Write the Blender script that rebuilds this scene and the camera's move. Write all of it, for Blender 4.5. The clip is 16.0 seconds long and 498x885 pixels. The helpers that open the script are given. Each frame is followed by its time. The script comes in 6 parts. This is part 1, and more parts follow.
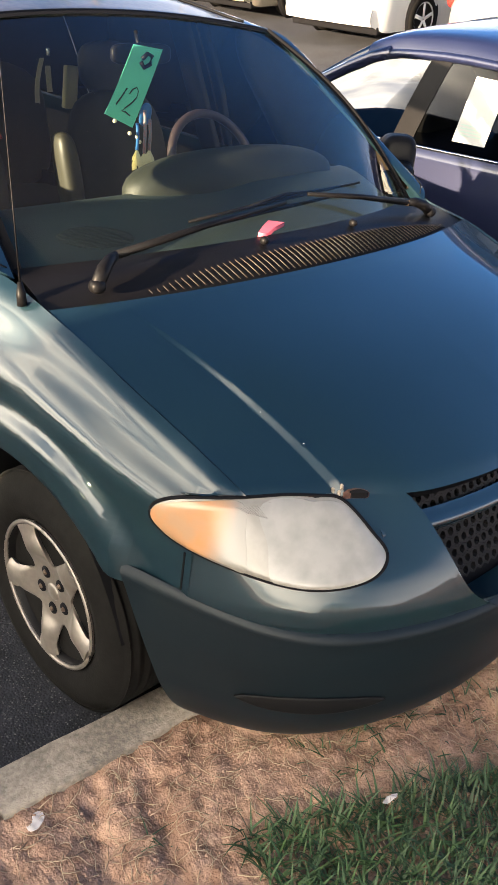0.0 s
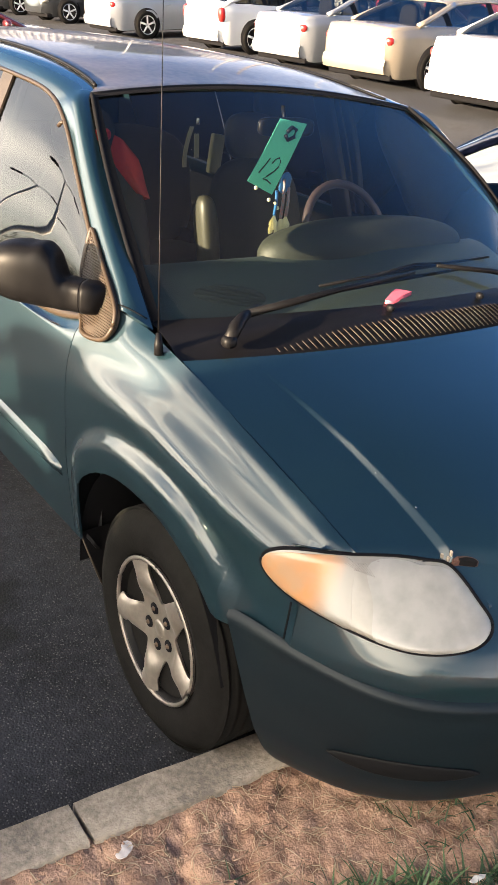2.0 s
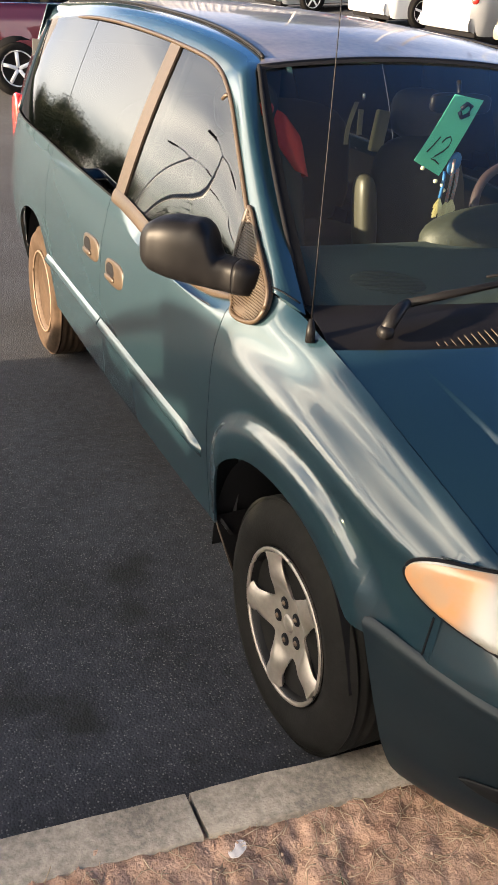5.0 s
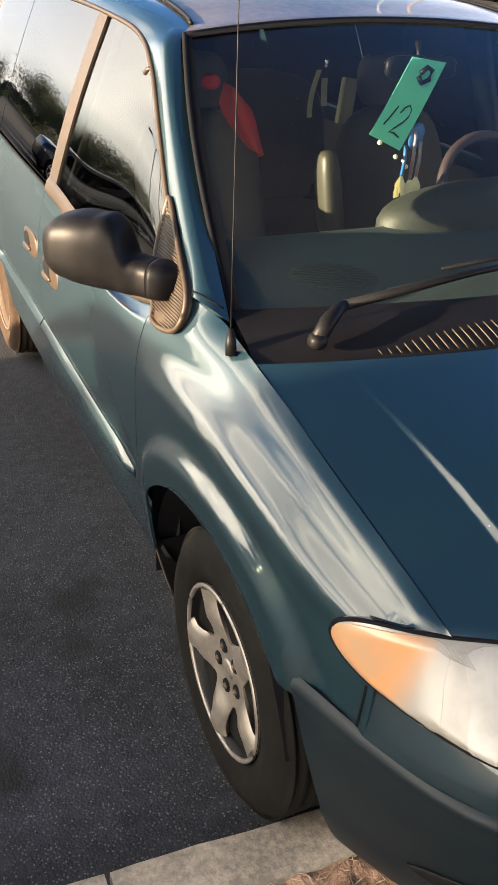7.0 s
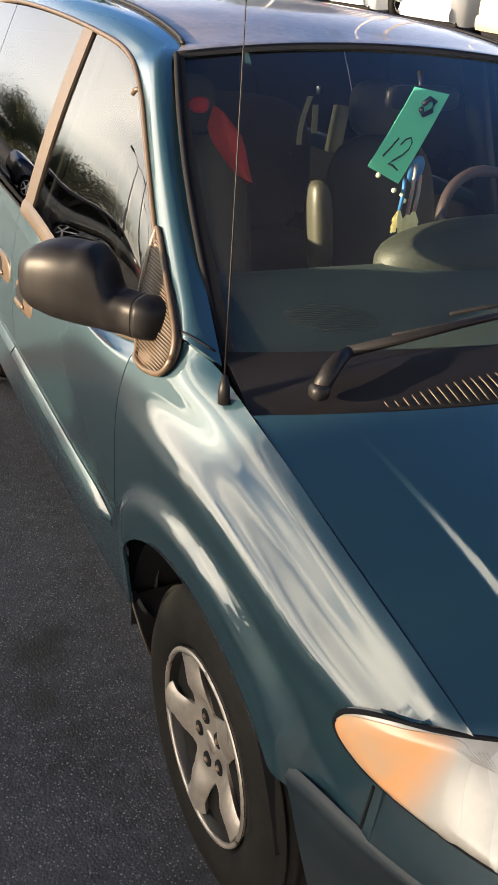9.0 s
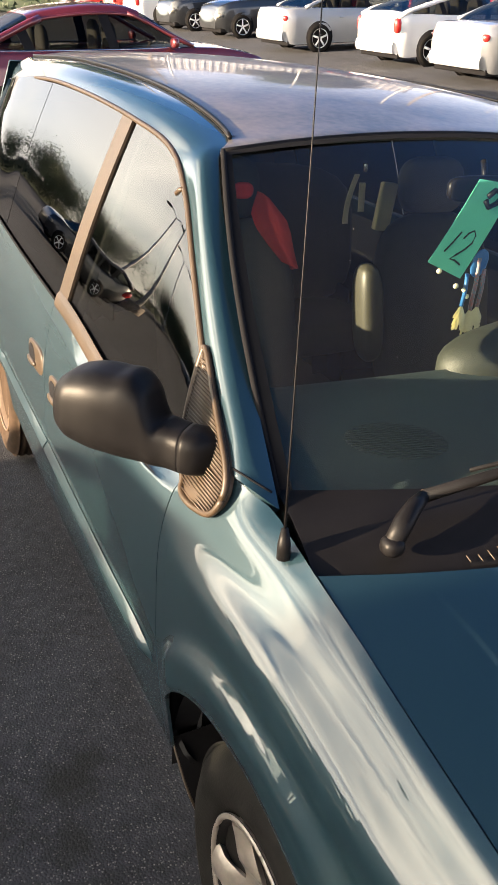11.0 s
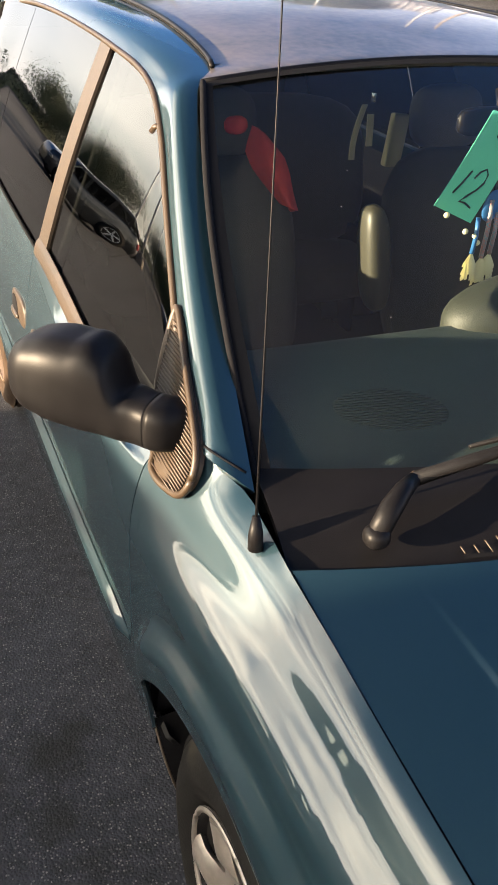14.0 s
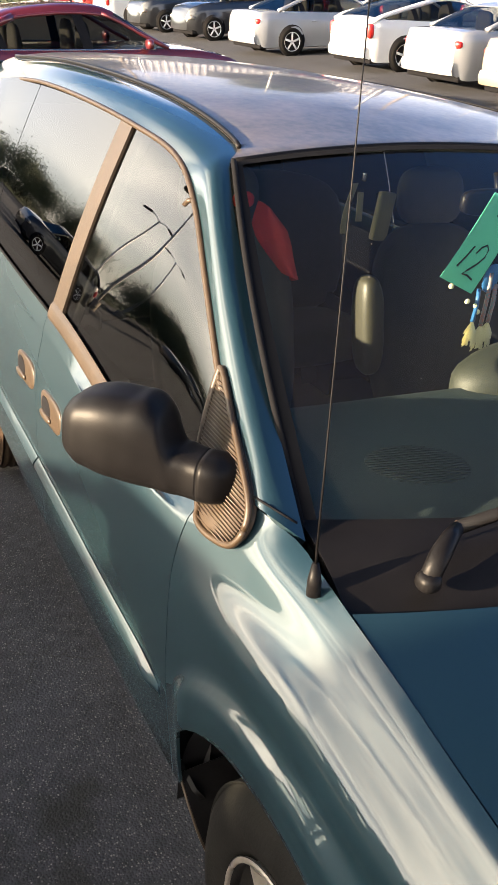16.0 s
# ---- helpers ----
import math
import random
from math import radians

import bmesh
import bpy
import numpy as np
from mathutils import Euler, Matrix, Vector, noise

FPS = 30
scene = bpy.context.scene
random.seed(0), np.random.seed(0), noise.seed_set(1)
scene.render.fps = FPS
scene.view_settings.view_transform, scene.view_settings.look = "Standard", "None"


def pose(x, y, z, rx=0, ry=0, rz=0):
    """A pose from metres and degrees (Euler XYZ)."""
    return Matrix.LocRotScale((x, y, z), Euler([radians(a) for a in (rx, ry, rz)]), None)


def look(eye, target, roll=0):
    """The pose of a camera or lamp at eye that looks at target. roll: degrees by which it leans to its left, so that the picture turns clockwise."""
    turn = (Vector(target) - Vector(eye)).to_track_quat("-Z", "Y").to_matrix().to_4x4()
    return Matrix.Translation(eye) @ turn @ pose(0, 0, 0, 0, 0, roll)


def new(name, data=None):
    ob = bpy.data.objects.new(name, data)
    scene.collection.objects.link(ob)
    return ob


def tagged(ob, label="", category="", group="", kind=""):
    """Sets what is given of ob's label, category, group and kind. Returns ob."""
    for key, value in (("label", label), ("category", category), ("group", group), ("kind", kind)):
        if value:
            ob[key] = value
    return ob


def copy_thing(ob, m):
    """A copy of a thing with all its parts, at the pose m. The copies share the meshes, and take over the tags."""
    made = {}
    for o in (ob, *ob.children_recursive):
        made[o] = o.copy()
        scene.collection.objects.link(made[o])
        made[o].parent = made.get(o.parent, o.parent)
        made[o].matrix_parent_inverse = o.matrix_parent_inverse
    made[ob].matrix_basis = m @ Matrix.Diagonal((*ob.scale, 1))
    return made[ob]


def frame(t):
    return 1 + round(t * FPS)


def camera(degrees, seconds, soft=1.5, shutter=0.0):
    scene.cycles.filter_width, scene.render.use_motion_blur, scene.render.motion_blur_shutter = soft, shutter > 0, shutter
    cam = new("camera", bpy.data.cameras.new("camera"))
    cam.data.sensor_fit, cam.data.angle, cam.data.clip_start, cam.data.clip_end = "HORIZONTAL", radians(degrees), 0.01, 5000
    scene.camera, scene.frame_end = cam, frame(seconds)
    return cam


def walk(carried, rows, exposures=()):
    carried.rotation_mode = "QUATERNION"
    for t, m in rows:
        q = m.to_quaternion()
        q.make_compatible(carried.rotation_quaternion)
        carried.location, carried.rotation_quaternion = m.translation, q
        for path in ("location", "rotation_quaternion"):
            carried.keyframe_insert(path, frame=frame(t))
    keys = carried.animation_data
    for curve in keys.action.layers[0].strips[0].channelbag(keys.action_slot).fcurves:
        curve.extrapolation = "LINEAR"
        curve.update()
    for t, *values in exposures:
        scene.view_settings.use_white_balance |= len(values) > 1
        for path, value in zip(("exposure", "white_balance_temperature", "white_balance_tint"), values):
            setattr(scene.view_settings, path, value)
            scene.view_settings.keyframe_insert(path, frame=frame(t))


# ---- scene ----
cam = camera(33.2, 16.0)
PATH = [
    (0, (-1.777, -0.660, 1.819), (-0.529, 0.559, 0.841), 4.59),
    (0.5, (-1.758, -0.671, 1.831), (-0.560, 0.613, 0.874), 3.35),
    (1, (-1.754, -0.672, 1.828), (-0.612, 0.663, 0.871), 4.36),
    (1.5, (-1.781, -0.676, 1.817), (-0.665, 0.671, 0.848), 6.16),
    (2, (-1.839, -0.692, 1.846), (-0.753, 0.740, 0.968), 5.51),
    (2.5, (-1.878, -0.680, 1.857), (-0.845, 0.832, 1.053), 5.71),
    (3, (-1.897, -0.657, 1.853), (-0.925, 0.881, 1.023), 6.22),
    (3.5, (-1.864, -0.624, 1.852), (-0.964, 0.947, 1.001), 4.91),
    (6, (-1.734, -0.532, 1.817), (-0.960, 1.021, 0.823), 5.43),
    (6.5, (-1.610, -0.469, 1.827), (-0.828, 1.098, 0.861), 3.16),
    (7, (-1.492, -0.420, 1.813), (-0.740, 1.139, 0.811), 2.81),
    (7.5, (-1.460, -0.413, 1.816), (-0.743, 1.146, 0.790), 3.27),
    (8, (-1.441, -0.405, 1.824), (-0.706, 1.157, 0.814), 2.06),
    (8.5, (-1.445, -0.360, 1.813), (-0.663, 1.170, 0.790), 2.92),
    (9, (-1.467, -0.246, 1.797), (-0.637, 1.301, 0.839), 5.22),
    (9.5, (-1.518, -0.174, 1.858), (-0.621, 1.463, 1.141), 5.66),
    (12, (-1.317, 0.088, 1.889), (-0.684, 1.704, 0.895), 1.10),
    (12.5, (-1.277, 0.096, 1.882), (-0.716, 1.737, 0.885), -0.09),
    (13, (-1.221, 0.100, 1.900), (-0.668, 1.752, 0.917), -0.94),
    (13.5, (-1.196, 0.109, 1.877), (-0.590, 1.726, 0.869), -0.44),
    (14, (-1.271, 0.130, 1.877), (-0.563, 1.697, 0.856), 3.24),
    (14.5, (-1.346, 0.139, 1.865), (-0.549, 1.650, 0.824), 5.07),
    (15, (-1.420, 0.128, 1.873), (-0.543, 1.636, 0.894), 6.02),
    (15.5, (-1.450, 0.116, 1.893), (-0.587, 1.680, 0.994), 5.00),
    (16, (-1.465, 0.132, 1.886), (-0.614, 1.716, 1.010), 5.10),
]
walk(cam, [(t, look(eye, target, roll)) for t, eye, target, roll in PATH], [(0, 3.0, 6250, 16), (16, 3.0, 6250, 16)])

import functools

# ---- light ----
world = bpy.data.worlds.new("sky")
scene.world = world
world.use_nodes = True
wn, wl = world.node_tree.nodes, world.node_tree.links
SUN_EL, SUN_AZ = 7.5, (-0.998, 0.06)
sky = wn.new("ShaderNodeTexSky")
sky.sky_type, sky.sun_disc = "NISHITA", False
sky.sun_elevation = radians(SUN_EL)
sky.sun_rotation = math.atan2(SUN_AZ[0], SUN_AZ[1])
sky.dust_density, sky.air_density, sky.ozone_density = 0.15, 1.0, 5.0
tc = wn.new("ShaderNodeTexCoord")
cm = wn.new("ShaderNodeMapping")
cm.inputs["Scale"].default_value = (1.0, 1.0, 3.5)
cn = wn.new("ShaderNodeTexNoise")
cn.inputs["Scale"].default_value, cn.inputs["Detail"].default_value, cn.inputs["Roughness"].default_value = 1.9, 4.0, 0.5
cr = wn.new("ShaderNodeValToRGB")
cr.color_ramp.elements[0].position, cr.color_ramp.elements[1].position = 0.29, 0.62
cmix = wn.new("ShaderNodeMix")
cmix.data_type = "RGBA"
cmix.inputs["B"].default_value = (36.0, 32.0, 23.5, 1)
wl.new(tc.outputs["Generated"], cm.inputs["Vector"])
wl.new(cm.outputs["Vector"], cn.inputs["Vector"])
wl.new(cn.outputs["Fac"], cr.inputs["Fac"])
sep, low, mul = wn.new("ShaderNodeSeparateXYZ"), wn.new("ShaderNodeMapRange"), wn.new("ShaderNodeMath")
low.inputs["From Min"].default_value, low.inputs["From Max"].default_value = 0.80, 0.46
mul.operation = "MULTIPLY"
wl.new(tc.outputs["Generated"], sep.inputs[0])
wl.new(sep.outputs["Z"], low.inputs["Value"])
wl.new(cr.outputs["Color"], mul.inputs[0])
wl.new(low.outputs["Result"], mul.inputs[1])
west, both = wn.new("ShaderNodeMapRange"), wn.new("ShaderNodeMath")
west.inputs["From Min"].default_value, west.inputs["From Max"].default_value = -0.10, -0.70
west.inputs["To Min"].default_value, west.inputs["To Max"].default_value = 0.0, 1.0
both.operation = "MULTIPLY"
wl.new(sep.outputs["X"], west.inputs["Value"])
wl.new(west.outputs["Result"], both.inputs[0])
wl.new(mul.outputs[0], both.inputs[1])
wl.new(both.outputs[0], cmix.inputs["Factor"])
wl.new(sky.outputs["Color"], cmix.inputs["A"])
bgn = wn["Background"]
bgn.inputs["Strength"].default_value = 0.052
haze, hmix = wn.new("ShaderNodeMapRange"), wn.new("ShaderNodeMix")
haze.inputs["From Min"].default_value, haze.inputs["From Max"].default_value = 0.30, 0.0
haze.inputs["To Max"].default_value = 0.85
hmix.data_type = "RGBA"
hmix.inputs["B"].default_value = (13.0, 12.0, 11.0, 1)
hmask, hmul = wn.new("ShaderNodeMapRange"), wn.new("ShaderNodeMath")
hmask.inputs["From Min"].default_value, hmask.inputs["From Max"].default_value = -0.35, 0.0
hmul.operation = "MULTIPLY"
wl.new(sep.outputs["Z"], haze.inputs["Value"])
wl.new(sep.outputs["X"], hmask.inputs["Value"])
wl.new(haze.outputs["Result"], hmul.inputs[0])
wl.new(hmask.outputs["Result"], hmul.inputs[1])
wl.new(hmul.outputs[0], hmix.inputs["Factor"])
wl.new(cmix.outputs["Result"], hmix.inputs["A"])
wl.new(hmix.outputs["Result"], bgn.inputs["Color"])

sun = new("sun", bpy.data.lights.new("sun", "SUN"))
sun.data.energy, sun.data.angle, sun.data.color = 5.0, radians(0.6), (1.0, 0.77, 0.48)
sun_way = Vector((SUN_AZ[0], SUN_AZ[1], math.tan(radians(SUN_EL)))).normalized()
sun.matrix_world = look(sun_way * 40, (0, 0, 0))


# ---- materials ----
def material(name, colour, rough=0.5, metal=0.0, coat=0.0, grain=0.0, scale=40.0, bump=0.0, bump_scale=200.0,
             second=None, blotch=3.0, spec=0.5, flakes=0.0, rough_vary=0.0):
    """Principled surface with two scales of colour variation and a fine bump."""
    m = bpy.data.materials.new(name)
    m.use_nodes = True
    n, l = m.node_tree.nodes, m.node_tree.links
    p = n["Principled BSDF"]
    p.inputs["Roughness"].default_value, p.inputs["Metallic"].default_value = rough, metal
    p.inputs["Coat Weight"].default_value, p.inputs["Coat Roughness"].default_value = coat, 0.03
    p.inputs["Specular IOR Level"].default_value = spec
    co = n.new("ShaderNodeTexCoord")
    second = second or tuple(c * (1 - grain) for c in colour)
    fine, broad = n.new("ShaderNodeTexNoise"), n.new("ShaderNodeTexNoise")
    for tex, s in ((fine, scale), (broad, blotch)):
        tex.inputs["Scale"].default_value, tex.inputs["Detail"].default_value = s, 5.0
        l.new(co.outputs["Object"], tex.inputs["Vector"])
    add = n.new("ShaderNodeMath")
    add.operation = "ADD"
    l.new(fine.outputs["Fac"], add.inputs[0])
    l.new(broad.outputs["Fac"], add.inputs[1])
    ramp = n.new("ShaderNodeValToRGB")
    ramp.color_ramp.elements[0].position, ramp.color_ramp.elements[1].position = 0.38, 0.62
    ramp.color_ramp.elements[0].color, ramp.color_ramp.elements[1].color = (*second, 1), (*colour, 1)
    half = n.new("ShaderNodeMath")
    half.operation = "MULTIPLY"
    half.inputs[1].default_value = 0.5
    l.new(add.outputs[0], half.inputs[0])
    l.new(half.outputs[0], ramp.inputs["Fac"])
    l.new(ramp.outputs["Color"], p.inputs["Base Color"])
    if rough_vary:
        mr = n.new("ShaderNodeMapRange")
        mr.inputs["To Min"].default_value, mr.inputs["To Max"].default_value = max(rough - rough_vary, 0.02), rough + rough_vary
        l.new(broad.outputs["Fac"], mr.inputs["Value"])
        l.new(mr.outputs["Result"], p.inputs["Roughness"])
    if bump:
        b, t = n.new("ShaderNodeBump"), n.new("ShaderNodeTexNoise")
        t.inputs["Scale"].default_value, t.inputs["Detail"].default_value = bump_scale, 4.0
        b.inputs["Strength"].default_value, b.inputs["Distance"].default_value = min(bump, 1.0), 0.004 * max(bump, 1.0)
        l.new(co.outputs["Object"], t.inputs["Vector"])
        l.new(t.outputs["Fac"], b.inputs["Height"])
        l.new(b.outputs["Normal"], p.inputs["Normal"])
    return m


def glass(name, tint, rough=0.0, ior=1.5, dust=0.0, gloss=1.0):
    """A thin pane: see-through with a mirror gloss by Fresnel."""
    m = bpy.data.materials.new(name)
    m.use_nodes = True
    n, l = m.node_tree.nodes, m.node_tree.links
    n.remove(n["Principled BSDF"])
    tr, gl, mx, fr = (n.new(k) for k in ("ShaderNodeBsdfTransparent", "ShaderNodeBsdfGlossy", "ShaderNodeMixShader", "ShaderNodeFresnel"))
    tr.inputs["Color"].default_value = (*tint, 1)
    gl.inputs["Roughness"].default_value = rough
    fr.inputs["IOR"].default_value = ior
    part_gloss = n.new("ShaderNodeMath")
    part_gloss.operation = "MULTIPLY"
    part_gloss.inputs[1].default_value = gloss
    l.new(fr.outputs[0], part_gloss.inputs[0])
    l.new(part_gloss.outputs[0], mx.inputs[0])
    l.new(tr.outputs[0], mx.inputs[1])
    l.new(gl.outputs[0], mx.inputs[2])
    last = mx.outputs[0]
    if dust:
        film, veil, speck, amount = (n.new(k) for k in ("ShaderNodeBsdfDiffuse", "ShaderNodeMixShader", "ShaderNodeTexNoise", "ShaderNodeMapRange"))
        film.inputs["Color"].default_value = (.5, .48, .44, 1)
        speck.inputs["Scale"].default_value, speck.inputs["Detail"].default_value = 7, 8
        amount.inputs["To Min"].default_value, amount.inputs["To Max"].default_value = dust * .3, dust * 2
        l.new(speck.outputs["Fac"], amount.inputs["Value"])
        co, cell, sep, pick, near, dot, total = (n.new(k) for k in ("ShaderNodeTexCoord", "ShaderNodeTexVoronoi", "ShaderNodeSeparateColor", "ShaderNodeMath", "ShaderNodeMapRange", "ShaderNodeMath", "ShaderNodeMath"))
        l.new(co.outputs["Object"], speck.inputs["Vector"])
        l.new(co.outputs["Object"], cell.inputs["Vector"])
        cell.inputs["Scale"].default_value = 42
        pick.operation, dot.operation, total.operation = "GREATER_THAN", "MULTIPLY", "MULTIPLY_ADD"
        pick.inputs[1].default_value = .94
        near.inputs["From Min"].default_value, near.inputs["From Max"].default_value = .09, .05
        l.new(cell.outputs["Color"], sep.inputs[0])
        l.new(sep.outputs[0], pick.inputs[0])
        l.new(cell.outputs["Distance"], near.inputs["Value"])
        l.new(pick.outputs[0], dot.inputs[0])
        l.new(near.outputs["Result"], dot.inputs[1])
        l.new(dot.outputs[0], total.inputs[0])
        total.inputs[1].default_value = .35
        l.new(amount.outputs["Result"], total.inputs[2])
        l.new(total.outputs[0], veil.inputs[0])
        l.new(last, veil.inputs[1])
        l.new(film.outputs[0], veil.inputs[2])
        last = veil.outputs[0]
    l.new(last, n["Material Output"].inputs["Surface"])
    return m


def asphalt():
    """Dark binder with pale chips, worn patches, hairline cracks and oil stains."""
    m = material("worn asphalt", (0.0215, 0.0230, 0.0290), 0.85, second=(0.0075, 0.0075, 0.0095), scale=22, blotch=1.7)
    n, l = m.node_tree.nodes, m.node_tree.links
    p = n["Principled BSDF"]
    p.inputs["Specular IOR Level"].default_value = 0.36
    co = n.new("ShaderNodeTexCoord")
    base = p.inputs["Base Color"].links[0].from_socket
    vor = n.new("ShaderNodeTexVoronoi")
    vor.inputs["Scale"].default_value = 160
    l.new(co.outputs["Object"], vor.inputs["Vector"])
    pick, near, both = n.new("ShaderNodeMapRange"), n.new("ShaderNodeMapRange"), n.new("ShaderNodeMath")
    sep = n.new("ShaderNodeSeparateColor")
    l.new(vor.outputs["Color"], sep.inputs[0])
    l.new(sep.outputs[0], pick.inputs["Value"])
    pick.inputs["From Min"].default_value, pick.inputs["From Max"].default_value = 0.68, 1.0
    l.new(vor.outputs["Distance"], near.inputs["Value"])
    near.inputs["From Min"].default_value, near.inputs["From Max"].default_value = 0.55, 0.25
    both.operation = "MULTIPLY"
    l.new(pick.outputs["Result"], both.inputs[0])
    l.new(near.outputs["Result"], both.inputs[1])
    chips = n.new("ShaderNodeMix")
    chips.data_type = "RGBA"
    chips.inputs["B"].default_value = (0.105, 0.102, 0.102, 1)
    l.new(both.outputs[0], chips.inputs["Factor"])
    l.new(base, chips.inputs["A"])
    last = chips.outputs["Result"]
    # oil stains: place and radius
    for x, y, r, k in ((-1.09, 1.67, .13, .9), (-1.02, 1.74, .08, .8), (-1.12, 1.47, .10, .85), (-1.42, 1.09, .15, .95), (-1.55, 1.22, .13, .85), (-1.05, 1.33, .07, .4), (-1.35, 1.62, .22, .3)):
        dist, rag, add, edge, mix = (n.new("ShaderNodeVectorMath"), n.new("ShaderNodeTexNoise"), n.new("ShaderNodeMath"), n.new("ShaderNodeMapRange"), n.new("ShaderNodeMix"))
        dist.operation, add.operation, mix.data_type = "DISTANCE", "MULTIPLY_ADD", "RGBA"
        dist.inputs[1].default_value = (x, y, 0)
        rag.inputs["Scale"].default_value, rag.inputs["Detail"].default_value = 14, 5
        l.new(co.outputs["Object"], dist.inputs[0])
        l.new(co.outputs["Object"], rag.inputs["Vector"])
        add.inputs[1].default_value = r * 1.4
        l.new(rag.outputs["Fac"], add.inputs[0])
        l.new(dist.outputs["Value"], add.inputs[2])
        edge.inputs["From Min"].default_value, edge.inputs["From Max"].default_value = r * 1.55, r * 0.9
        edge.inputs["To Max"].default_value = k
        l.new(add.outputs[0], edge.inputs["Value"])
        mix.inputs["B"].default_value = (0.004, 0.0038, 0.0038, 1)
        l.new(edge.outputs["Result"], mix.inputs["Factor"])
        l.new(last, mix.inputs["A"])
        last = mix.outputs["Result"]
    # cracks
    cr = n.new("ShaderNodeTexVoronoi")
    cr.feature = "DISTANCE_TO_EDGE"
    cr.inputs["Scale"].default_value = 2.6
    warp, vadd = n.new("ShaderNodeTexNoise"), n.new("ShaderNodeVectorMath")
    warp.inputs["Scale"].default_value = 6
    vadd.operation = "MULTIPLY_ADD"
    vadd.inputs[1].default_value = (.25, .25, .25)
    l.new(co.outputs["Object"], warp.inputs["Vector"])
    l.new(warp.outputs["Color"], vadd.inputs[0])
    l.new(co.outputs["Object"], vadd.inputs[2])
    l.new(vadd.outputs[0], cr.inputs["Vector"])
    thin, cmask, cut, cmul = n.new("ShaderNodeMapRange"), n.new("ShaderNodeTexNoise"), n.new("ShaderNodeMapRange"), n.new("ShaderNodeMath")
    thin.inputs["From Min"].default_value, thin.inputs["From Max"].default_value = 0.014, 0.004
    cmask.inputs["Scale"].default_value = 1.1
    cut.inputs["From Min"].default_value, cut.inputs["From Max"].default_value = 0.57, 0.66
    cmul.operation = "MULTIPLY"
    l.new(cr.outputs["Distance"], thin.inputs["Value"])
    l.new(co.outputs["Object"], cmask.inputs["Vector"])
    l.new(cmask.outputs["Fac"], cut.inputs["Value"])
    l.new(thin.outputs["Result"], cmul.inputs[0])
    l.new(cut.outputs["Result"], cmul.inputs[1])
    mix = n.new("ShaderNodeMix")
    mix.data_type = "RGBA"
    mix.inputs["B"].default_value = (0.012, 0.012, 0.012, 1)
    l.new(cmul.outputs[0], mix.inputs["Factor"])
    l.new(last, mix.inputs["A"])
    l.new(mix.outputs["Result"], p.inputs["Base Color"])
    b = n.new("ShaderNodeBump")
    b.inputs["Strength"].default_value, b.inputs["Distance"].default_value = 0.5, 0.005
    fine = n.new("ShaderNodeTexVoronoi")
    fine.inputs["Scale"].default_value = 130
    l.new(co.outputs["Object"], fine.inputs["Vector"])
    l.new(fine.outputs["Distance"], b.inputs["Height"])
    b.invert = True
    l.new(b.outputs["Normal"], p.inputs["Normal"])
    return m


def add_specks(m, scale, rare, colour):
    """Sparse dust specks and tiny chips over a painted surface."""
    n, l = m.node_tree.nodes, m.node_tree.links
    p = n["Principled BSDF"]
    co, vor, sep = n.new("ShaderNodeTexCoord"), n.new("ShaderNodeTexVoronoi"), n.new("ShaderNodeSeparateColor")
    pick, near, both, mix = n.new("ShaderNodeMath"), n.new("ShaderNodeMapRange"), n.new("ShaderNodeMath"), n.new("ShaderNodeMix")
    vor.inputs["Scale"].default_value = scale
    pick.operation, both.operation, mix.data_type = "GREATER_THAN", "MULTIPLY", "RGBA"
    pick.inputs[1].default_value = rare
    near.inputs["From Min"].default_value, near.inputs["From Max"].default_value = .075, .045
    mix.inputs["B"].default_value = (*colour, 1)
    base = p.inputs["Base Color"].links[0].from_socket
    l.new(co.outputs["Object"], vor.inputs["Vector"])
    l.new(vor.outputs["Color"], sep.inputs[0])
    l.new(sep.outputs[0], pick.inputs[0])
    l.new(vor.outputs["Distance"], near.inputs["Value"])
    l.new(pick.outputs[0], both.inputs[0])
    l.new(near.outputs["Result"], both.inputs[1])
    l.new(both.outputs[0], mix.inputs["Factor"])
    l.new(base, mix.inputs["A"])
    l.new(mix.outputs["Result"], p.inputs["Base Color"])


TEAL = material("teal metallic paint", (0.0072, 0.0206, 0.0290), 0.45, 0.25, 1.0, 0.06, 900, second=(0.0063, 0.0190, 0.0250), blotch=2.0, spec=0.2)
add_specks(TEAL, 38, .975, (.30, .30, .28))
ROOF_PAINT = material("faded clearcoat", (0.030, 0.034, 0.040), 0.42, 0.1, 0.45, 0.2, 45, second=(0.110, 0.090, 0.074), blotch=3.2, rough_vary=0.14)
FASCIA = material("dull dark lower fascia", (0.0048, 0.0094, 0.0130), 0.5, 0.1, 0.05, 0.15, 120, blotch=6.0, bump=0.03, spec=0.2)
BLACK = material("weathered black plastic", (0.0055, 0.0052, 0.0055), 0.42, grain=0.3, bump=0.08, bump_scale=500, blotch=8.0, spec=0.10)
TRIM = material("faded brown-black trim", (0.032, 0.021, 0.012), 0.45, grain=0.35, bump=0.1, bump_scale=300, spec=0.3)
GRILLE = material("black grille plastic", (0.004, 0.004, 0.0045), 0.6, grain=0.2, spec=0.15)
DARK = material("dark recess", (0.005, 0.005, 0.006), 0.9, grain=0.2, spec=0.1)
RUBBER = material("tyre rubber", (0.0075, 0.007, 0.0065), 0.8, grain=0.35, bump=0.2, bump_scale=150, blotch=10.0, spec=0.08)
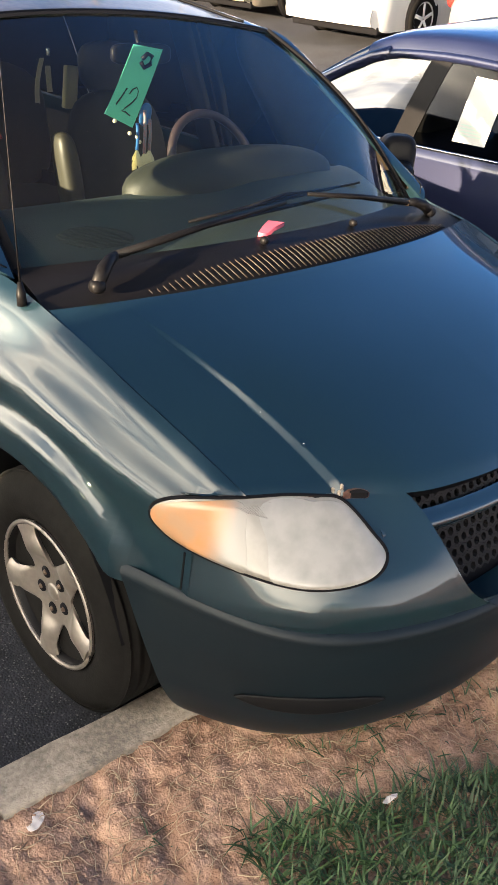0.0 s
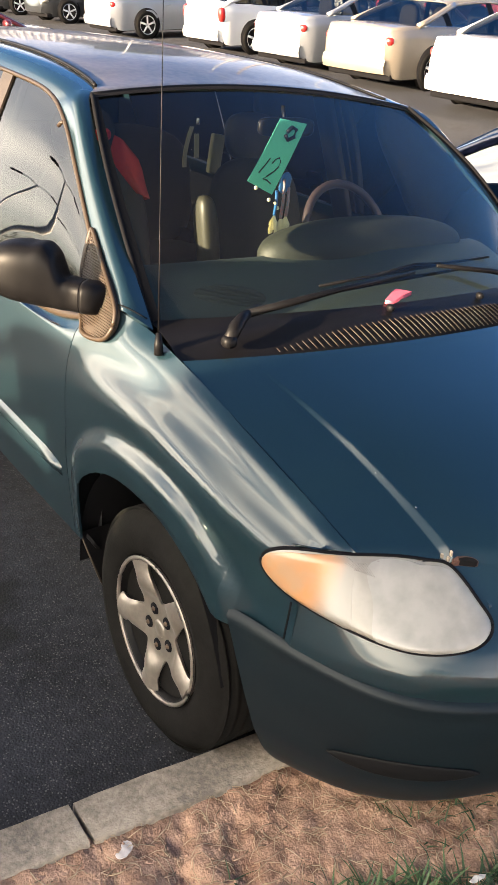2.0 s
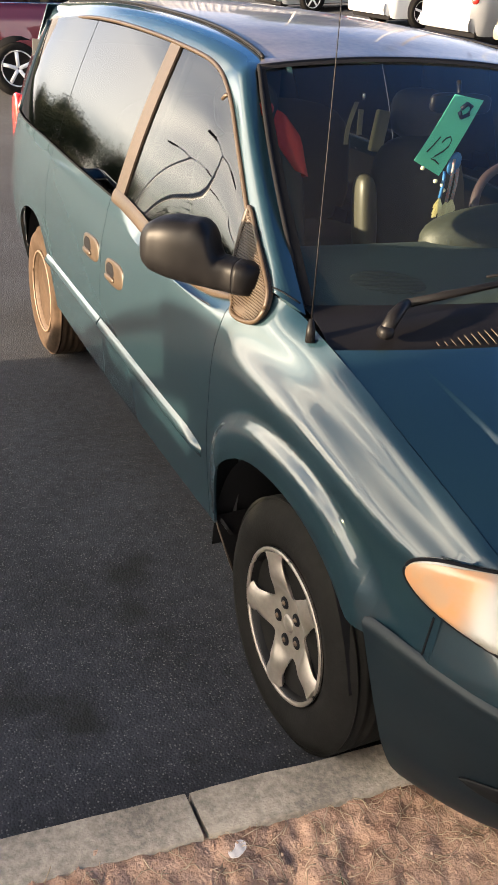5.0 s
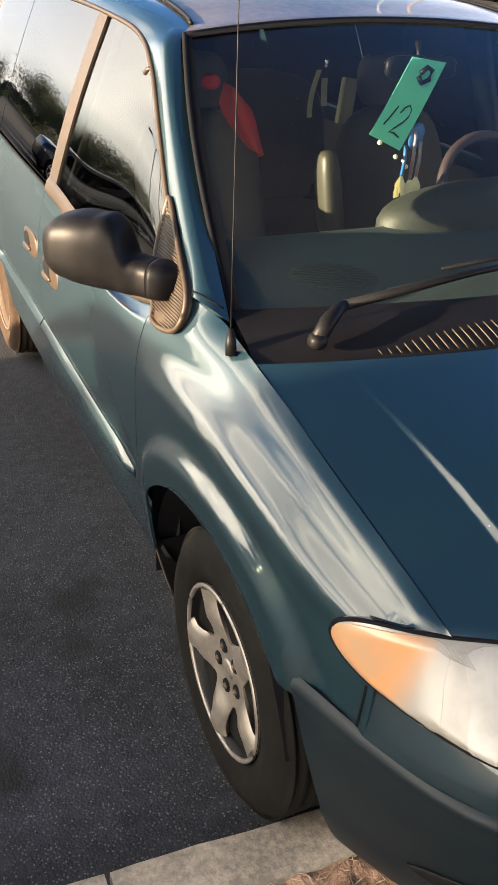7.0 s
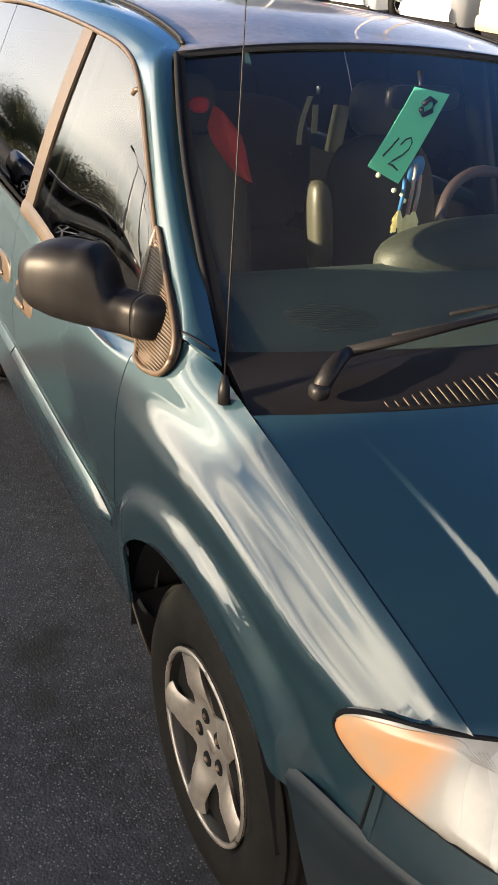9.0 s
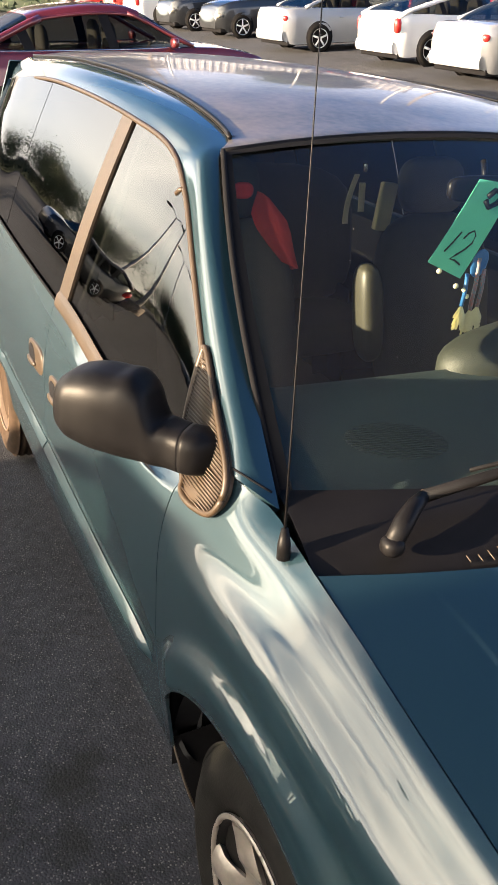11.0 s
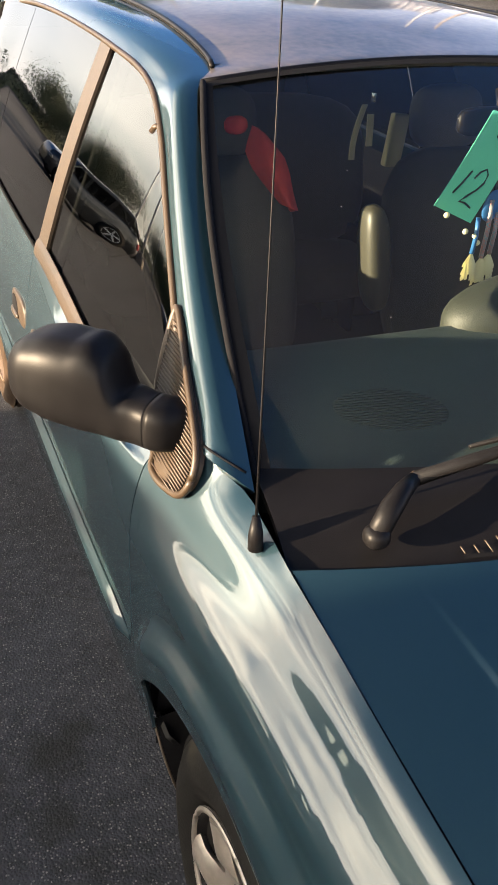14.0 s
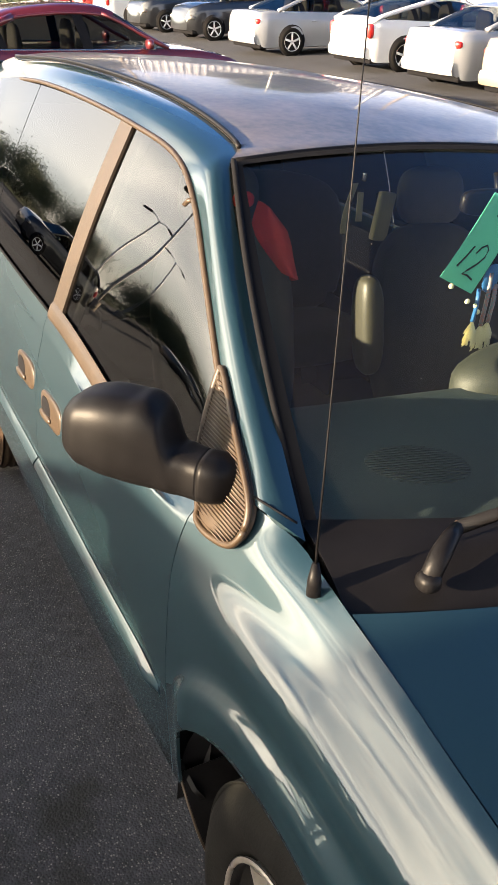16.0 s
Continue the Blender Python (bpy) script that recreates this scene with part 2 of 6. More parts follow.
DUSTY_RUBBER = material("dust-caked tyre rubber", (0.034, 0.022, 0.014), 0.9, grain=0.4, bump=0.3, bump_scale=120, blotch=8.0, spec=0.1)
ALLOY = material("dull silver alloy", (0.25, 0.22, 0.19), 0.38, 0.6, grain=0.22, scale=60, blotch=9.0)
STEEL = material("brown steel wheel", (0.105, 0.071, 0.046), 0.55, 0.4, grain=0.3, scale=50)
CHROME = material("bright metal", (0.6, 0.6, 0.6), 0.15, 1.0, grain=0.05)
RUST = material("chipped rusty paint", (0.075, 0.026, 0.015), 0.8, grain=0.6, scale=150, bump=0.5)
WSGLASS = glass("windshield glass", (0.66, 0.74, 0.72), ior=1.48, dust=0.004, gloss=0.7)
DOORGLASS = glass("clear door glass", (0.22, 0.25, 0.24), ior=1.56)
SIDEGLASS = glass("tinted side glass", (0.05, 0.055, 0.055), ior=1.54)
LENS = material("yellowed headlamp lens", (0.165, 0.152, 0.130), 0.35, 0.0, 0.6, 0.1, 25, second=(0.225, 0.212, 0.185), blotch=7.0)
LENS_DEEP = material("grey haze behind the lens", (0.175, 0.168, 0.152), 0.35, 0.0, 0.6, 0.1, 25, second=(0.24, 0.23, 0.21), blotch=9.0)
AMBER = material("amber lens", (0.36, 0.170, 0.066), 0.35, 0.0, 0.5, 0.15, 30, second=(0.30, 0.18, 0.100), blotch=11.0)


def fade_amber(m):
    """The amber thins out into the milky lens towards the middle of the van."""
    n, l = m.node_tree.nodes, m.node_tree.links
    base = n["Principled BSDF"].inputs["Base Color"]
    amber = base.links[0].from_socket
    co, parts, side, slope, edge, mix = (n.new("ShaderNode" + k) for k in ("TexCoord", "SeparateXYZ", "Math", "Math", "MapRange", "Mix"))
    side.operation, slope.operation, slope.inputs[1].default_value = "ABSOLUTE", "MULTIPLY_ADD", 0.5
    edge.inputs["From Min"].default_value, edge.inputs["From Max"].default_value, edge.interpolation_type = *AMBER_EDGE, "SMOOTHSTEP"
    mix.data_type = "RGBA"
    mix.inputs["A"].default_value = (0.195, 0.182, 0.158, 1)
    l.new(co.outputs["Object"], parts.inputs[0])
    l.new(parts.outputs["X"], side.inputs[0])
    l.new(parts.outputs["Z"], slope.inputs[0])
    l.new(side.outputs[0], slope.inputs[2])
    l.new(slope.outputs[0], edge.inputs["Value"])
    l.new(edge.outputs["Result"], mix.inputs["Factor"])
    l.new(amber, mix.inputs["B"])
    l.new(mix.outputs["Result"], base)


AMBER_EDGE = (1.230, 1.272)
fade_amber(AMBER)
REDLENS = material("red lens", (0.45, 0.02, 0.015), 0.2, 0.0, 0.5, 0.1)
DASH = material("grey-green dashboard vinyl", (0.030, 0.045, 0.043), 0.6, grain=0.12, bump=0.2, bump_scale=400)
WHEELRIM = material("dark brown leather", (0.030, 0.020, 0.021), 0.5, grain=0.2)
POD = material("olive dashboard vinyl", (0.018, 0.021, 0.015), 0.6, grain=0.15, bump=0.2, bump_scale=400)
# seat, armrest and lining colours are darkened to carry the cabin's shade
SEAT = material("shade-darkened grey-beige seat cloth", (0.024, 0.023, 0.018), 0.9, grain=0.25, bump=0.3, bump_scale=300)
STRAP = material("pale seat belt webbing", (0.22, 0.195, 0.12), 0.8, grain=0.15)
PAD = material("shade-darkened worn beige armrest vinyl", (0.029, 0.028, 0.019), 0.5, grain=0.25)
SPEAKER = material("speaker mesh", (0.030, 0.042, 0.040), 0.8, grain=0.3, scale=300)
CABIN = material("shade-darkened cabin lining", (0.014, 0.014, 0.015), 0.9, grain=0.2)
REDCLOTH = material("red cloth", (0.45, 0.03, 0.025), 0.85, grain=0.2, bump=0.2)
CARD = material("green card", (0.10, 0.50, 0.33), 0.7, grain=0.06, scale=20)
INK = material("black marker ink", (0.01, 0.012, 0.012), 0.6)
PINK = material("pink paper", (0.62, 0.10, 0.14), 0.7, grain=0.12)
FEATHER = material("cream feather", (0.72, 0.68, 0.42), 0.9, grain=0.2)
BLUEBEAD = material("blue beads", (0.03, 0.12, 0.3), 0.3, grain=0.3, scale=90)
BEADS = material("mixed beads", (0.5, 0.1, 0.05), 0.3, second=(0.04, 0.25, 0.3), scale=220)
ASPHALT = asphalt()
CONCRETE = material("kerb concrete", (0.31, 0.26, 0.20), 0.85, grain=0.55, scale=70, bump=0.5, bump_scale=160, blotch=5.0)
DIRT = material("red clay dirt", (0.46, 0.288, 0.190), 0.95, second=(0.23, 0.128, 0.080), scale=28, bump=1.6, bump_scale=120, blotch=6.0)
GRASS = material("grass blades", (0.042, 0.088, 0.022), 0.6, second=(0.018, 0.040, 0.011), scale=14)
STRAW = material("dry straw", (0.42, 0.32, 0.20), 0.8, second=(0.24, 0.165, 0.10), scale=30)
PAPER = material("dirty white litter", (0.62, 0.56, 0.52), 0.8, grain=0.2)


# ---- builders ----
def finish(bm, name, mat, parent=None, smooth=True, label=""):
    """Links a bmesh as one mesh object under parent."""
    me = bpy.data.meshes.new(name)
    bm.normal_update()
    bm.to_mesh(me)
    bm.free()
    me.materials.append(mat)
    if smooth:
        for poly in me.polygons:
            poly.use_smooth = True
    ob = new(name, me)
    ob.parent = parent
    if label:
        ob["label"] = label
    return ob


def part(name, bm, mat, parent, label="", smooth=True):
    return finish(bm, name, mat, parent, smooth, label)


def thing(name, m, label, category, group="", kind=""):
    """An Empty at the base of a thing, to parent its parts."""
    ob = new(name)
    ob.empty_display_size = 0.2
    ob.matrix_world = m
    return tagged(ob, label, category, group, kind)


def spline(points):
    """A smooth curve through points (first number: the parameter)."""
    pts = np.array(points, float)
    t, v = pts[:, 0], pts[:, 1:]
    d = np.diff(v, axis=0) / np.diff(t)[:, None]
    tan = np.vstack([d[:1], (d[:-1] * np.diff(t)[1:, None] + d[1:] * np.diff(t)[:-1, None]) / (t[2:] - t[:-2])[:, None], d[-1:]])

    def at(x):
        i = int(np.clip(np.searchsorted(t, x) - 1, 0, len(t) - 2))
        h = t[i + 1] - t[i]
        k = (min(max(x, t[0]), t[-1]) - t[i]) / h
        return ((2 * k**3 - 3 * k**2 + 1) * v[i] + (k**3 - 2 * k**2 + k) * h * tan[i]
                + (-2 * k**3 + 3 * k**2) * v[i + 1] + (k**3 - k**2) * h * tan[i + 1])
    return at


def rim_in(bm, depth):
    """Turns the border of a skin in by depth."""
    bm.normal_update()
    ring = [e for e in bm.edges if e.is_boundary]
    for w in {w for e in ring for w in e.verts}:
        w.normal_update()
    away = {tuple(w.co): w.normal.copy() for e in ring for w in e.verts}
    for e in ring:
        e.smooth = False
    out = bmesh.ops.extrude_edge_only(bm, edges=ring)
    for w in (g for g in out["geom"] if isinstance(g, bmesh.types.BMVert)):
        w.co -= away[tuple(w.co)] * depth


def sheet(us, vs, fn, depth=0.0, flip=False):
    """A grid of quads over fn(u, v), its border turned in by depth."""
    bm = bmesh.new()
    rows = [[bm.verts.new(fn(u, v)) for v in vs] for u in us]
    for i in range(len(us) - 1):
        for j in range(len(vs) - 1):
            q = [rows[i][j], rows[i + 1][j], rows[i + 1][j + 1], rows[i][j + 1]]
            seen, u = set(), []
            for w in q:
                at = tuple(round(c, 6) for c in w.co)
                if at not in seen:
                    seen.add(at)
                    u.append(w)
            if len(u) > 2:
                bm.faces.new(u[::-1] if flip else u)
    if depth:
        rim_in(bm, depth)
    return bm


def lin(a, b, n):
    return [a + (b - a) * i / (n - 1) for i in range(n)]


def smooth01(x):
    x = min(max(x, 0.0), 1.0)
    return x * x * (3 - 2 * x)


def tube(points, radius, sides=8, taper=None):
    """A round bar through points."""
    bm = bmesh.new()
    rings, pts = [], [Vector(p) for p in points]
    for i, p in enumerate(pts):
        d = (pts[min(i + 1, len(pts) - 1)] - pts[max(i - 1, 0)]).normalized()
        a = d.orthogonal().normalized() if abs(d.z) > 0.95 else d.cross(Vector((0, 0, 1))).normalized()
        b = d.cross(a)
        r = taper[i] if taper else radius
        rings.append([bm.verts.new(p + r * (math.cos(k * 6.28319 / sides) * a + math.sin(k * 6.28319 / sides) * b)) for k in range(sides)])
    for u, w in zip(rings, rings[1:]):
        for k in range(sides):
            bm.faces.new((u[k], u[(k + 1) % sides], w[(k + 1) % sides], w[k]))
    bm.faces.new(rings[0][::-1])
    bm.faces.new(rings[-1])
    bmesh.ops.recalc_face_normals(bm, faces=bm.faces[:])
    return bm


def lathe(profile, n=48, axis="x"):
    """Turns (radius, along) pairs about an axis."""
    bm = bmesh.new()
    rings = []
    for r, a in profile:
        ring = []
        for k in range(n):
            c, s = r * math.cos(6.28319 * k / n), r * math.sin(6.28319 * k / n)
            ring.append(bm.verts.new({"x": (a, c, s), "y": (c, a, s), "z": (c, s, a)}[axis]))
        rings.append(ring)
    for u, w in zip(rings, rings[1:]):
        for k in range(n):
            bm.faces.new((u[k], u[(k + 1) % n], w[(k + 1) % n], w[k]))
    if profile[0][0] > 1e-4:
        bm.faces.new(rings[0][::-1])
    bm.faces.new(rings[-1])
    bmesh.ops.remove_doubles(bm, verts=bm.verts[:], dist=1e-5)
    bmesh.ops.recalc_face_normals(bm, faces=bm.faces[:])
    return bm


def block(size, at=(0, 0, 0), bevel=0.0, turn=None, segments=2, bm=None):
    """A box with rounded edges; size and centre in metres."""
    bm = bm or bmesh.new()
    made = bmesh.ops.create_cube(bm, size=1.0)["verts"]
    bmesh.ops.transform(bm, matrix=Matrix.Diagonal((*size, 1)), verts=made)
    if bevel:
        edges = list({e for w in made for e in w.link_edges})
        out = bmesh.ops.bevel(bm, geom=edges, offset=bevel, segments=segments, affect="EDGES", profile=0.6)
        made = list({w for f in out["faces"] for w in f.verts} | {w for w in made if w.is_valid})
    m = Matrix.Translation(at) @ (turn.to_4x4() if turn else Matrix())
    bmesh.ops.transform(bm, matrix=m, verts=made)
    return bm


def pebble(size, at, power=2.6, turn=None, n=20):
    """A rounded body: a superellipsoid."""
    def f(u, v):
        cu, su, cv, sv = math.cos(u), math.sin(u), math.cos(v), math.sin(v)
        g = lambda c: math.copysign(abs(c) ** (2 / power), c)
        p = Vector((size[0] / 2 * g(cv) * g(cu), size[1] / 2 * g(cv) * g(su), size[2] / 2 * g(sv)))
        return Vector(at) + (turn @ p if turn else p)
    bm = sheet(lin(-math.pi, math.pi, 2 * n), lin(-math.pi / 2, math.pi / 2, n), f)
    bmesh.ops.remove_doubles(bm, verts=bm.verts[:], dist=1e-5)
    bmesh.ops.recalc_face_normals(bm, faces=bm.faces[:])
    return bm


def patch(outline, lift, thick, n=10):
    """A filled outline of (u, v) pairs, set in space by lift(u, v, out), with a rounded rim."""
    bm = bmesh.new()
    cu, cv = (sum(p[i] for p in outline) / len(outline) for i in (0, 1))
    rings = []
    for i in range(n + 1):
        k = i / n
        rings.append([bm.verts.new(lift(cu + (u - cu) * k, cv + (v - cv) * k, thick * (1 - max(0, (k - 0.8) / 0.2) ** 2 * 0.9))) for u, v in outline] if i else [])
    mid = bm.verts.new(lift(cu, cv, thick))
    m = len(outline)
    for k in range(m):
        bm.faces.new((mid, rings[1][k], rings[1][(k + 1) % m]))
        for a, b in zip(rings[1:], rings[2:]):
            bm.faces.new((a[k], b[k], b[(k + 1) % m], a[(k + 1) % m]))
    base = [bm.verts.new(lift(u, v, -0.012)) for u, v in outline]
    for k in range(m):
        bm.faces.new((rings[n][k], base[k], base[(k + 1) % m], rings[n][(k + 1) % m]))
    for k in range(m):
        bm.edges.get((rings[n][k], rings[n][(k + 1) % m])).smooth = False
    bmesh.ops.recalc_face_normals(bm, faces=bm.faces[:])
    return bm


# ---- the minivan: nose towards -y, its middle line at x = VAN_X ----
VAN_X = 0.035
van = thing("minivan", pose(VAN_X, 0, 0), "teal green minivan with faded roof, hazy headlamps and chipped hood", "car")
FW, RW, AXLE = 0.97, 3.715, 0.335      # wheel centres along the van and above the asphalt
ARCH = 0.44
# feature lines along the van: y, half width, height
SIDE = [
    spline([(0.40, .88, .25), (0.98, .920, .25), (1.36, .935, .25), (3.5, .935, .25), (4.3, .89, .27), (4.74, .82, .30)]),
    spline([(0.40, .884, .60), (0.58, .920, .605), (0.75, .946, .61), (0.98, .963, .62), (1.36, .978, .62), (2.4, .983, .62), (3.5, .980, .62), (4.3, .962, .62), (4.74, .88, .62)]),
    spline([(0.40, .880, .745), (0.58, .918, .765), (0.75, .944, .785), (0.98, .962, .80), (1.36, .984, .80), (2.4, .988, .80), (3.5, .983, .81), (4.3, .962, .82), (4.74, .88, .82)]),
    spline([(0.40, .880, .823), (0.58, .922, .865), (0.75, .9455, .905), (0.98, .968, .950), (1.36, .980, .945), (2.4, .980, .95), (3.5, .974, .96), (4.3, .948, .97), (4.74, .865, .98)]),
    spline([(0.40, .841, .872), (0.58, .874, .928), (0.75, .893, .981), (0.98, .918, 1.030), (1.10, .926, 1.034), (1.2, .937, 1.038), (1.36, .957, 1.043), (2.4, .962, 1.045), (3.5, .954, 1.06), (4.3, .927, 1.07), (4.74, .845, 1.08)]),
    spline([(0.40, .811, .908), (0.58, .838, .975), (0.75, .858, 1.030), (0.98, .879, 1.090), (1.10, .892, 1.106), (1.2, .910, 1.118), (1.28, .928, 1.103), (1.36, .938, 1.078), (2.4, .954, 1.082), (3.5, .944, 1.097), (4.3, .919, 1.11), (4.74, .837, 1.118)]),
    spline([(0.34, .783, .888), (0.40, .7945, .917), (0.55, .8155, .975), (0.70, .8325, 1.027), (0.83, .8450, 1.071), (0.96, .8550, 1.106), (1.06, .854, 1.122), (1.13, .856, 1.135), (1.17, .874, 1.147), (1.215, .895, 1.160), (1.30, .912, 1.122), (1.36, .917, 1.100), (2.4, .942, 1.115), (3.5, .932, 1.13), (4.3, .907, 1.145), (4.74, .825, 1.15)]),
]
SIDE_S = (0, 1, 2, 3, 4, 4.7, 5)


@functools.lru_cache(None)
def section(y):
    """The curve of the body side at y, and a table of its heights."""
    at = spline([(i, *line(y)) for i, line in zip(SIDE_S, SIDE)])
    return at, [float(at(s)[1]) for s in lin(0, 5, 26)]


def arch_reach(y, z, wy):
    """1 on the edge of the wheel opening, more outside it."""
    a = (.362 if y > wy else .425) if wy == FW else .40
    return ((abs(y - wy) / a) ** 2.3 + (max(z - AXLE, 0) / ARCH) ** 2.3) ** (1 / 2.3)


def arch_top(y, wy):
    a = (.362 if y > wy else .425) if wy == FW else .40
    k = abs(y - wy) / a
    return AXLE + ARCH * (1 - k ** 2.3) ** (1 / 2.3) if k < 1 else 0.0


def side_point(y, s, sx):
    """The body side at y; s runs from the sill (0) to hood edge or belt (5)."""
    x, z = section(y)[0](s)
    for wy in (FW, RW):
        d = (arch_reach(y, z, wy) - 1) * ARCH
        fade = 1 - (smooth01((y - wy - 0.26) / 0.12) if y > wy else smooth01((wy - y - 0.38) / 0.12))
        x += (1 if wy == FW else .12) * (0.032 * smooth01((0.125 - d) / 0.06) - 0.006 * smooth01((0.02 - d) / 0.02)) * smooth01((z - 0.25) / 0.25) * fade
    return Vector((sx * x, y, z))


def height_to_s(y, z):
    return float(np.interp(z, section(y)[1], lin(0, 5, 26)))


def side_panel(y0, y1, sx, wheel=None, low=0.40, n=26, m=30, nose=None):
    ys = sorted(set([round(v, 4) for v in lin(y0, y1, n)] + ([round(min(max(wheel - (.425 * math.cos(a) if a < math.pi / 2 else (.362 if wheel == FW else .40) * math.cos(a)), y0), y1), 4) for a in lin(0.02, math.pi - 0.02, 30)] if wheel else [])))

    def f(y, k):
        base = low
        if wheel:
            base = max(low, arch_top(y, wheel))
        if wheel == FW and y < FW - .2:
            base = max(base, .612)
        s0 = height_to_s(y, base)
        return side_point(y, s0 + (5 - s0) * k, sx)
    if not nose:
        return sheet(ys, lin(0, 1, m), f, 0.016, flip=sx < 0)

    # the skin runs on from the front edge to the lamp's upper rim
    bm = sheet(ys, lin(0, 1, m), f, flip=sx < 0)
    bm.verts.ensure_lookup_table()
    first = bm.verts[0:m]
    j0 = min(range(m), key=lambda j: (first[j].co - nose(0)).length)
    prev = [bm.verts.new(nose((j - j0) / (m - 1 - j0))) for j in range(j0, m)]
    front = prev
    for i in range(1, 7):
        cur = first[j0:] if i == 6 else [bm.verts.new(front[j].co.lerp(first[j0 + j].co, i / 6)) for j in range(m - j0)]
        for j in range(m - j0 - 1):
            q = [prev[j], cur[j], cur[j + 1], prev[j + 1]]
            bm.faces.new(q[::-1] if sx < 0 else q)
        prev = cur
    rim_in(bm, 0.007)
    soft = [w for w in bm.verts if not w.is_boundary and w.co.z > .96 and w.co.y > .93 and all(len(e.link_faces) == 2 and e.smooth for e in w.link_edges)]
    for _ in range(14):
        bmesh.ops.smooth_vert(bm, verts=soft, factor=.5, use_axis_x=True, use_axis_y=True, use_axis_z=True)
    return bm


RAIL_IN = spline([(0, .840, 1.130, 1.131), (1, .776, 1.50, 1.385), (2, .684, 1.853, 1.630), (2.4, .625, 1.95, 1.652), (3, .602, 2.34, 1.705), (4, .600, 3.4, 1.738), (5, .570, 4.55, 1.700)])
RAIL_OUT = spline([(0, .899, 1.218, 1.166), (1, .860, 1.455, 1.306), (1.5, .815, 1.645, 1.440), (2, .768, 1.835, 1.560), (2.4, .742, 1.99, 1.620), (3, .731, 2.34, 1.656), (4, .722, 3.4, 1.678), (5, .690, 4.50, 1.600)])


def rail_point(t, k, sx):
    a, b = Vector(RAIL_IN(t)), Vector(RAIL_OUT(t))
    p = a.lerp(b, k)
    round_out = smooth01((t + .05) / .3) * smooth01((2.3 - t) / .5)
    bulge = (0.022 + 0.008 * round_out) * math.sin(math.pi * k ** (1 - .5 * round_out))
    p += Vector((bulge * (0.8 + .15 * round_out), 0, bulge * (0.7 - .15 * round_out)))
    return Vector((sx * p.x, p.y, p.z))


def rail_top(y):
    """Outer edge of the roof rail, over the side glass at y."""
    ts = lin(0, 5, 120)
    pts = [RAIL_OUT(t) for t in ts]
    t = float(np.interp(y, [p[1] for p in pts], ts))
    return RAIL_OUT(t)


def pane_point(y, k, sx, inset=0.004):
    x0, z0 = SIDE[-1](y)
    z1 = rail_top(y)[2]
    lean = .33 + .06 * smooth01((y - 1.4) / 1.0)
    x = x0 - lean * (z1 - z0) * k + 0.012 * math.sin(math.pi * k) - inset
    return Vector((sx * x, y, z0 + (z1 - z0) * k))


def hood_front(x):
    return HOOD_F(abs(x))


HOOD_F = spline([(0, .090, .862), (.30, .112, .864), (.47, .158, .868), (.60, .238, .874), (.70, .290, .880), (.784, .339, .888)])


def hood_point(u, v):
    """The hood: u from side to side, v from nose to cowl."""
    a = abs(u)
    yf, zf = hood_front(.784 * u)
    xr, yr, zr = .851 * u, .805 + .155 * a ** 2.2, 1.130 - .024 * a ** 2
    x = .781 * u + (xr - .781 * u) * (1.45 * v - .45 * v * v)
    y = yf + (yr - yf) * v
    z = zf + (zr - zf) * v + (0.030 - 0.018 * a ** 4) * math.sin(math.pi * v ** 0.85)
    edge, wide = .600 + .095 * v, .005 + .013 * (1 - v)
    z += 0.012 * (1 - min(max((abs(x) - edge + wide / 2) / wide, 0), 1)) * smooth01((1 - v) / 0.62)
    return Vector((x, y, z - 0.012 * smooth01((0.03 - v) / 0.03)))


def ws_point(u, v):
    a = u * u
    bot = Vector((.816 * u, 1.195 - .235 * (1 - a), 1.128 + .050 * (1 - a)))
    top = Vector((.677 * u, 1.853 + .03 * (1 - a), 1.630 + .045 * (1 - a)))
    p = bot.lerp(top, v)
    return p + Vector((.034 * u ** 3, -.022, .032)) * math.sin(math.pi * v)


def cowl_point(u, v):
    a = hood_point(u, 1.0) + Vector((0, 0.006, -0.012))
    b = ws_point(u, 0.0) + Vector((0, 0, 0.004))
    p = a.lerp(b, v)
    p.z += 0.012 * math.sin(math.pi * v)
    return p


NOSE = spline([(0, 0, -.020), (.3, .30, -.004), (.52, .50, .045), (.75, .68, .134), (.95, .80, .250), (1.15, .893, .420), (1.35, .952, .600)])


def nose_point(t, z, out, mid_drop=0.0):
    """A point of the front fascia: t along its plan curve (sign: side), z its height, out its offset."""
    s = math.copysign(1, t) if t else 1
    p, q = NOSE(abs(t)), NOSE(min(abs(t) + 0.01, 1.35)) - NOSE(max(abs(t) - 0.01, 0))
    n = Vector((q[1], -q[0], 0)).normalized()
    return Vector((s * (p[0] + n.x * out), p[1] + n.y * out, z - mid_drop * (1 - smooth01((abs(t) - 0.1) / 1.2))))


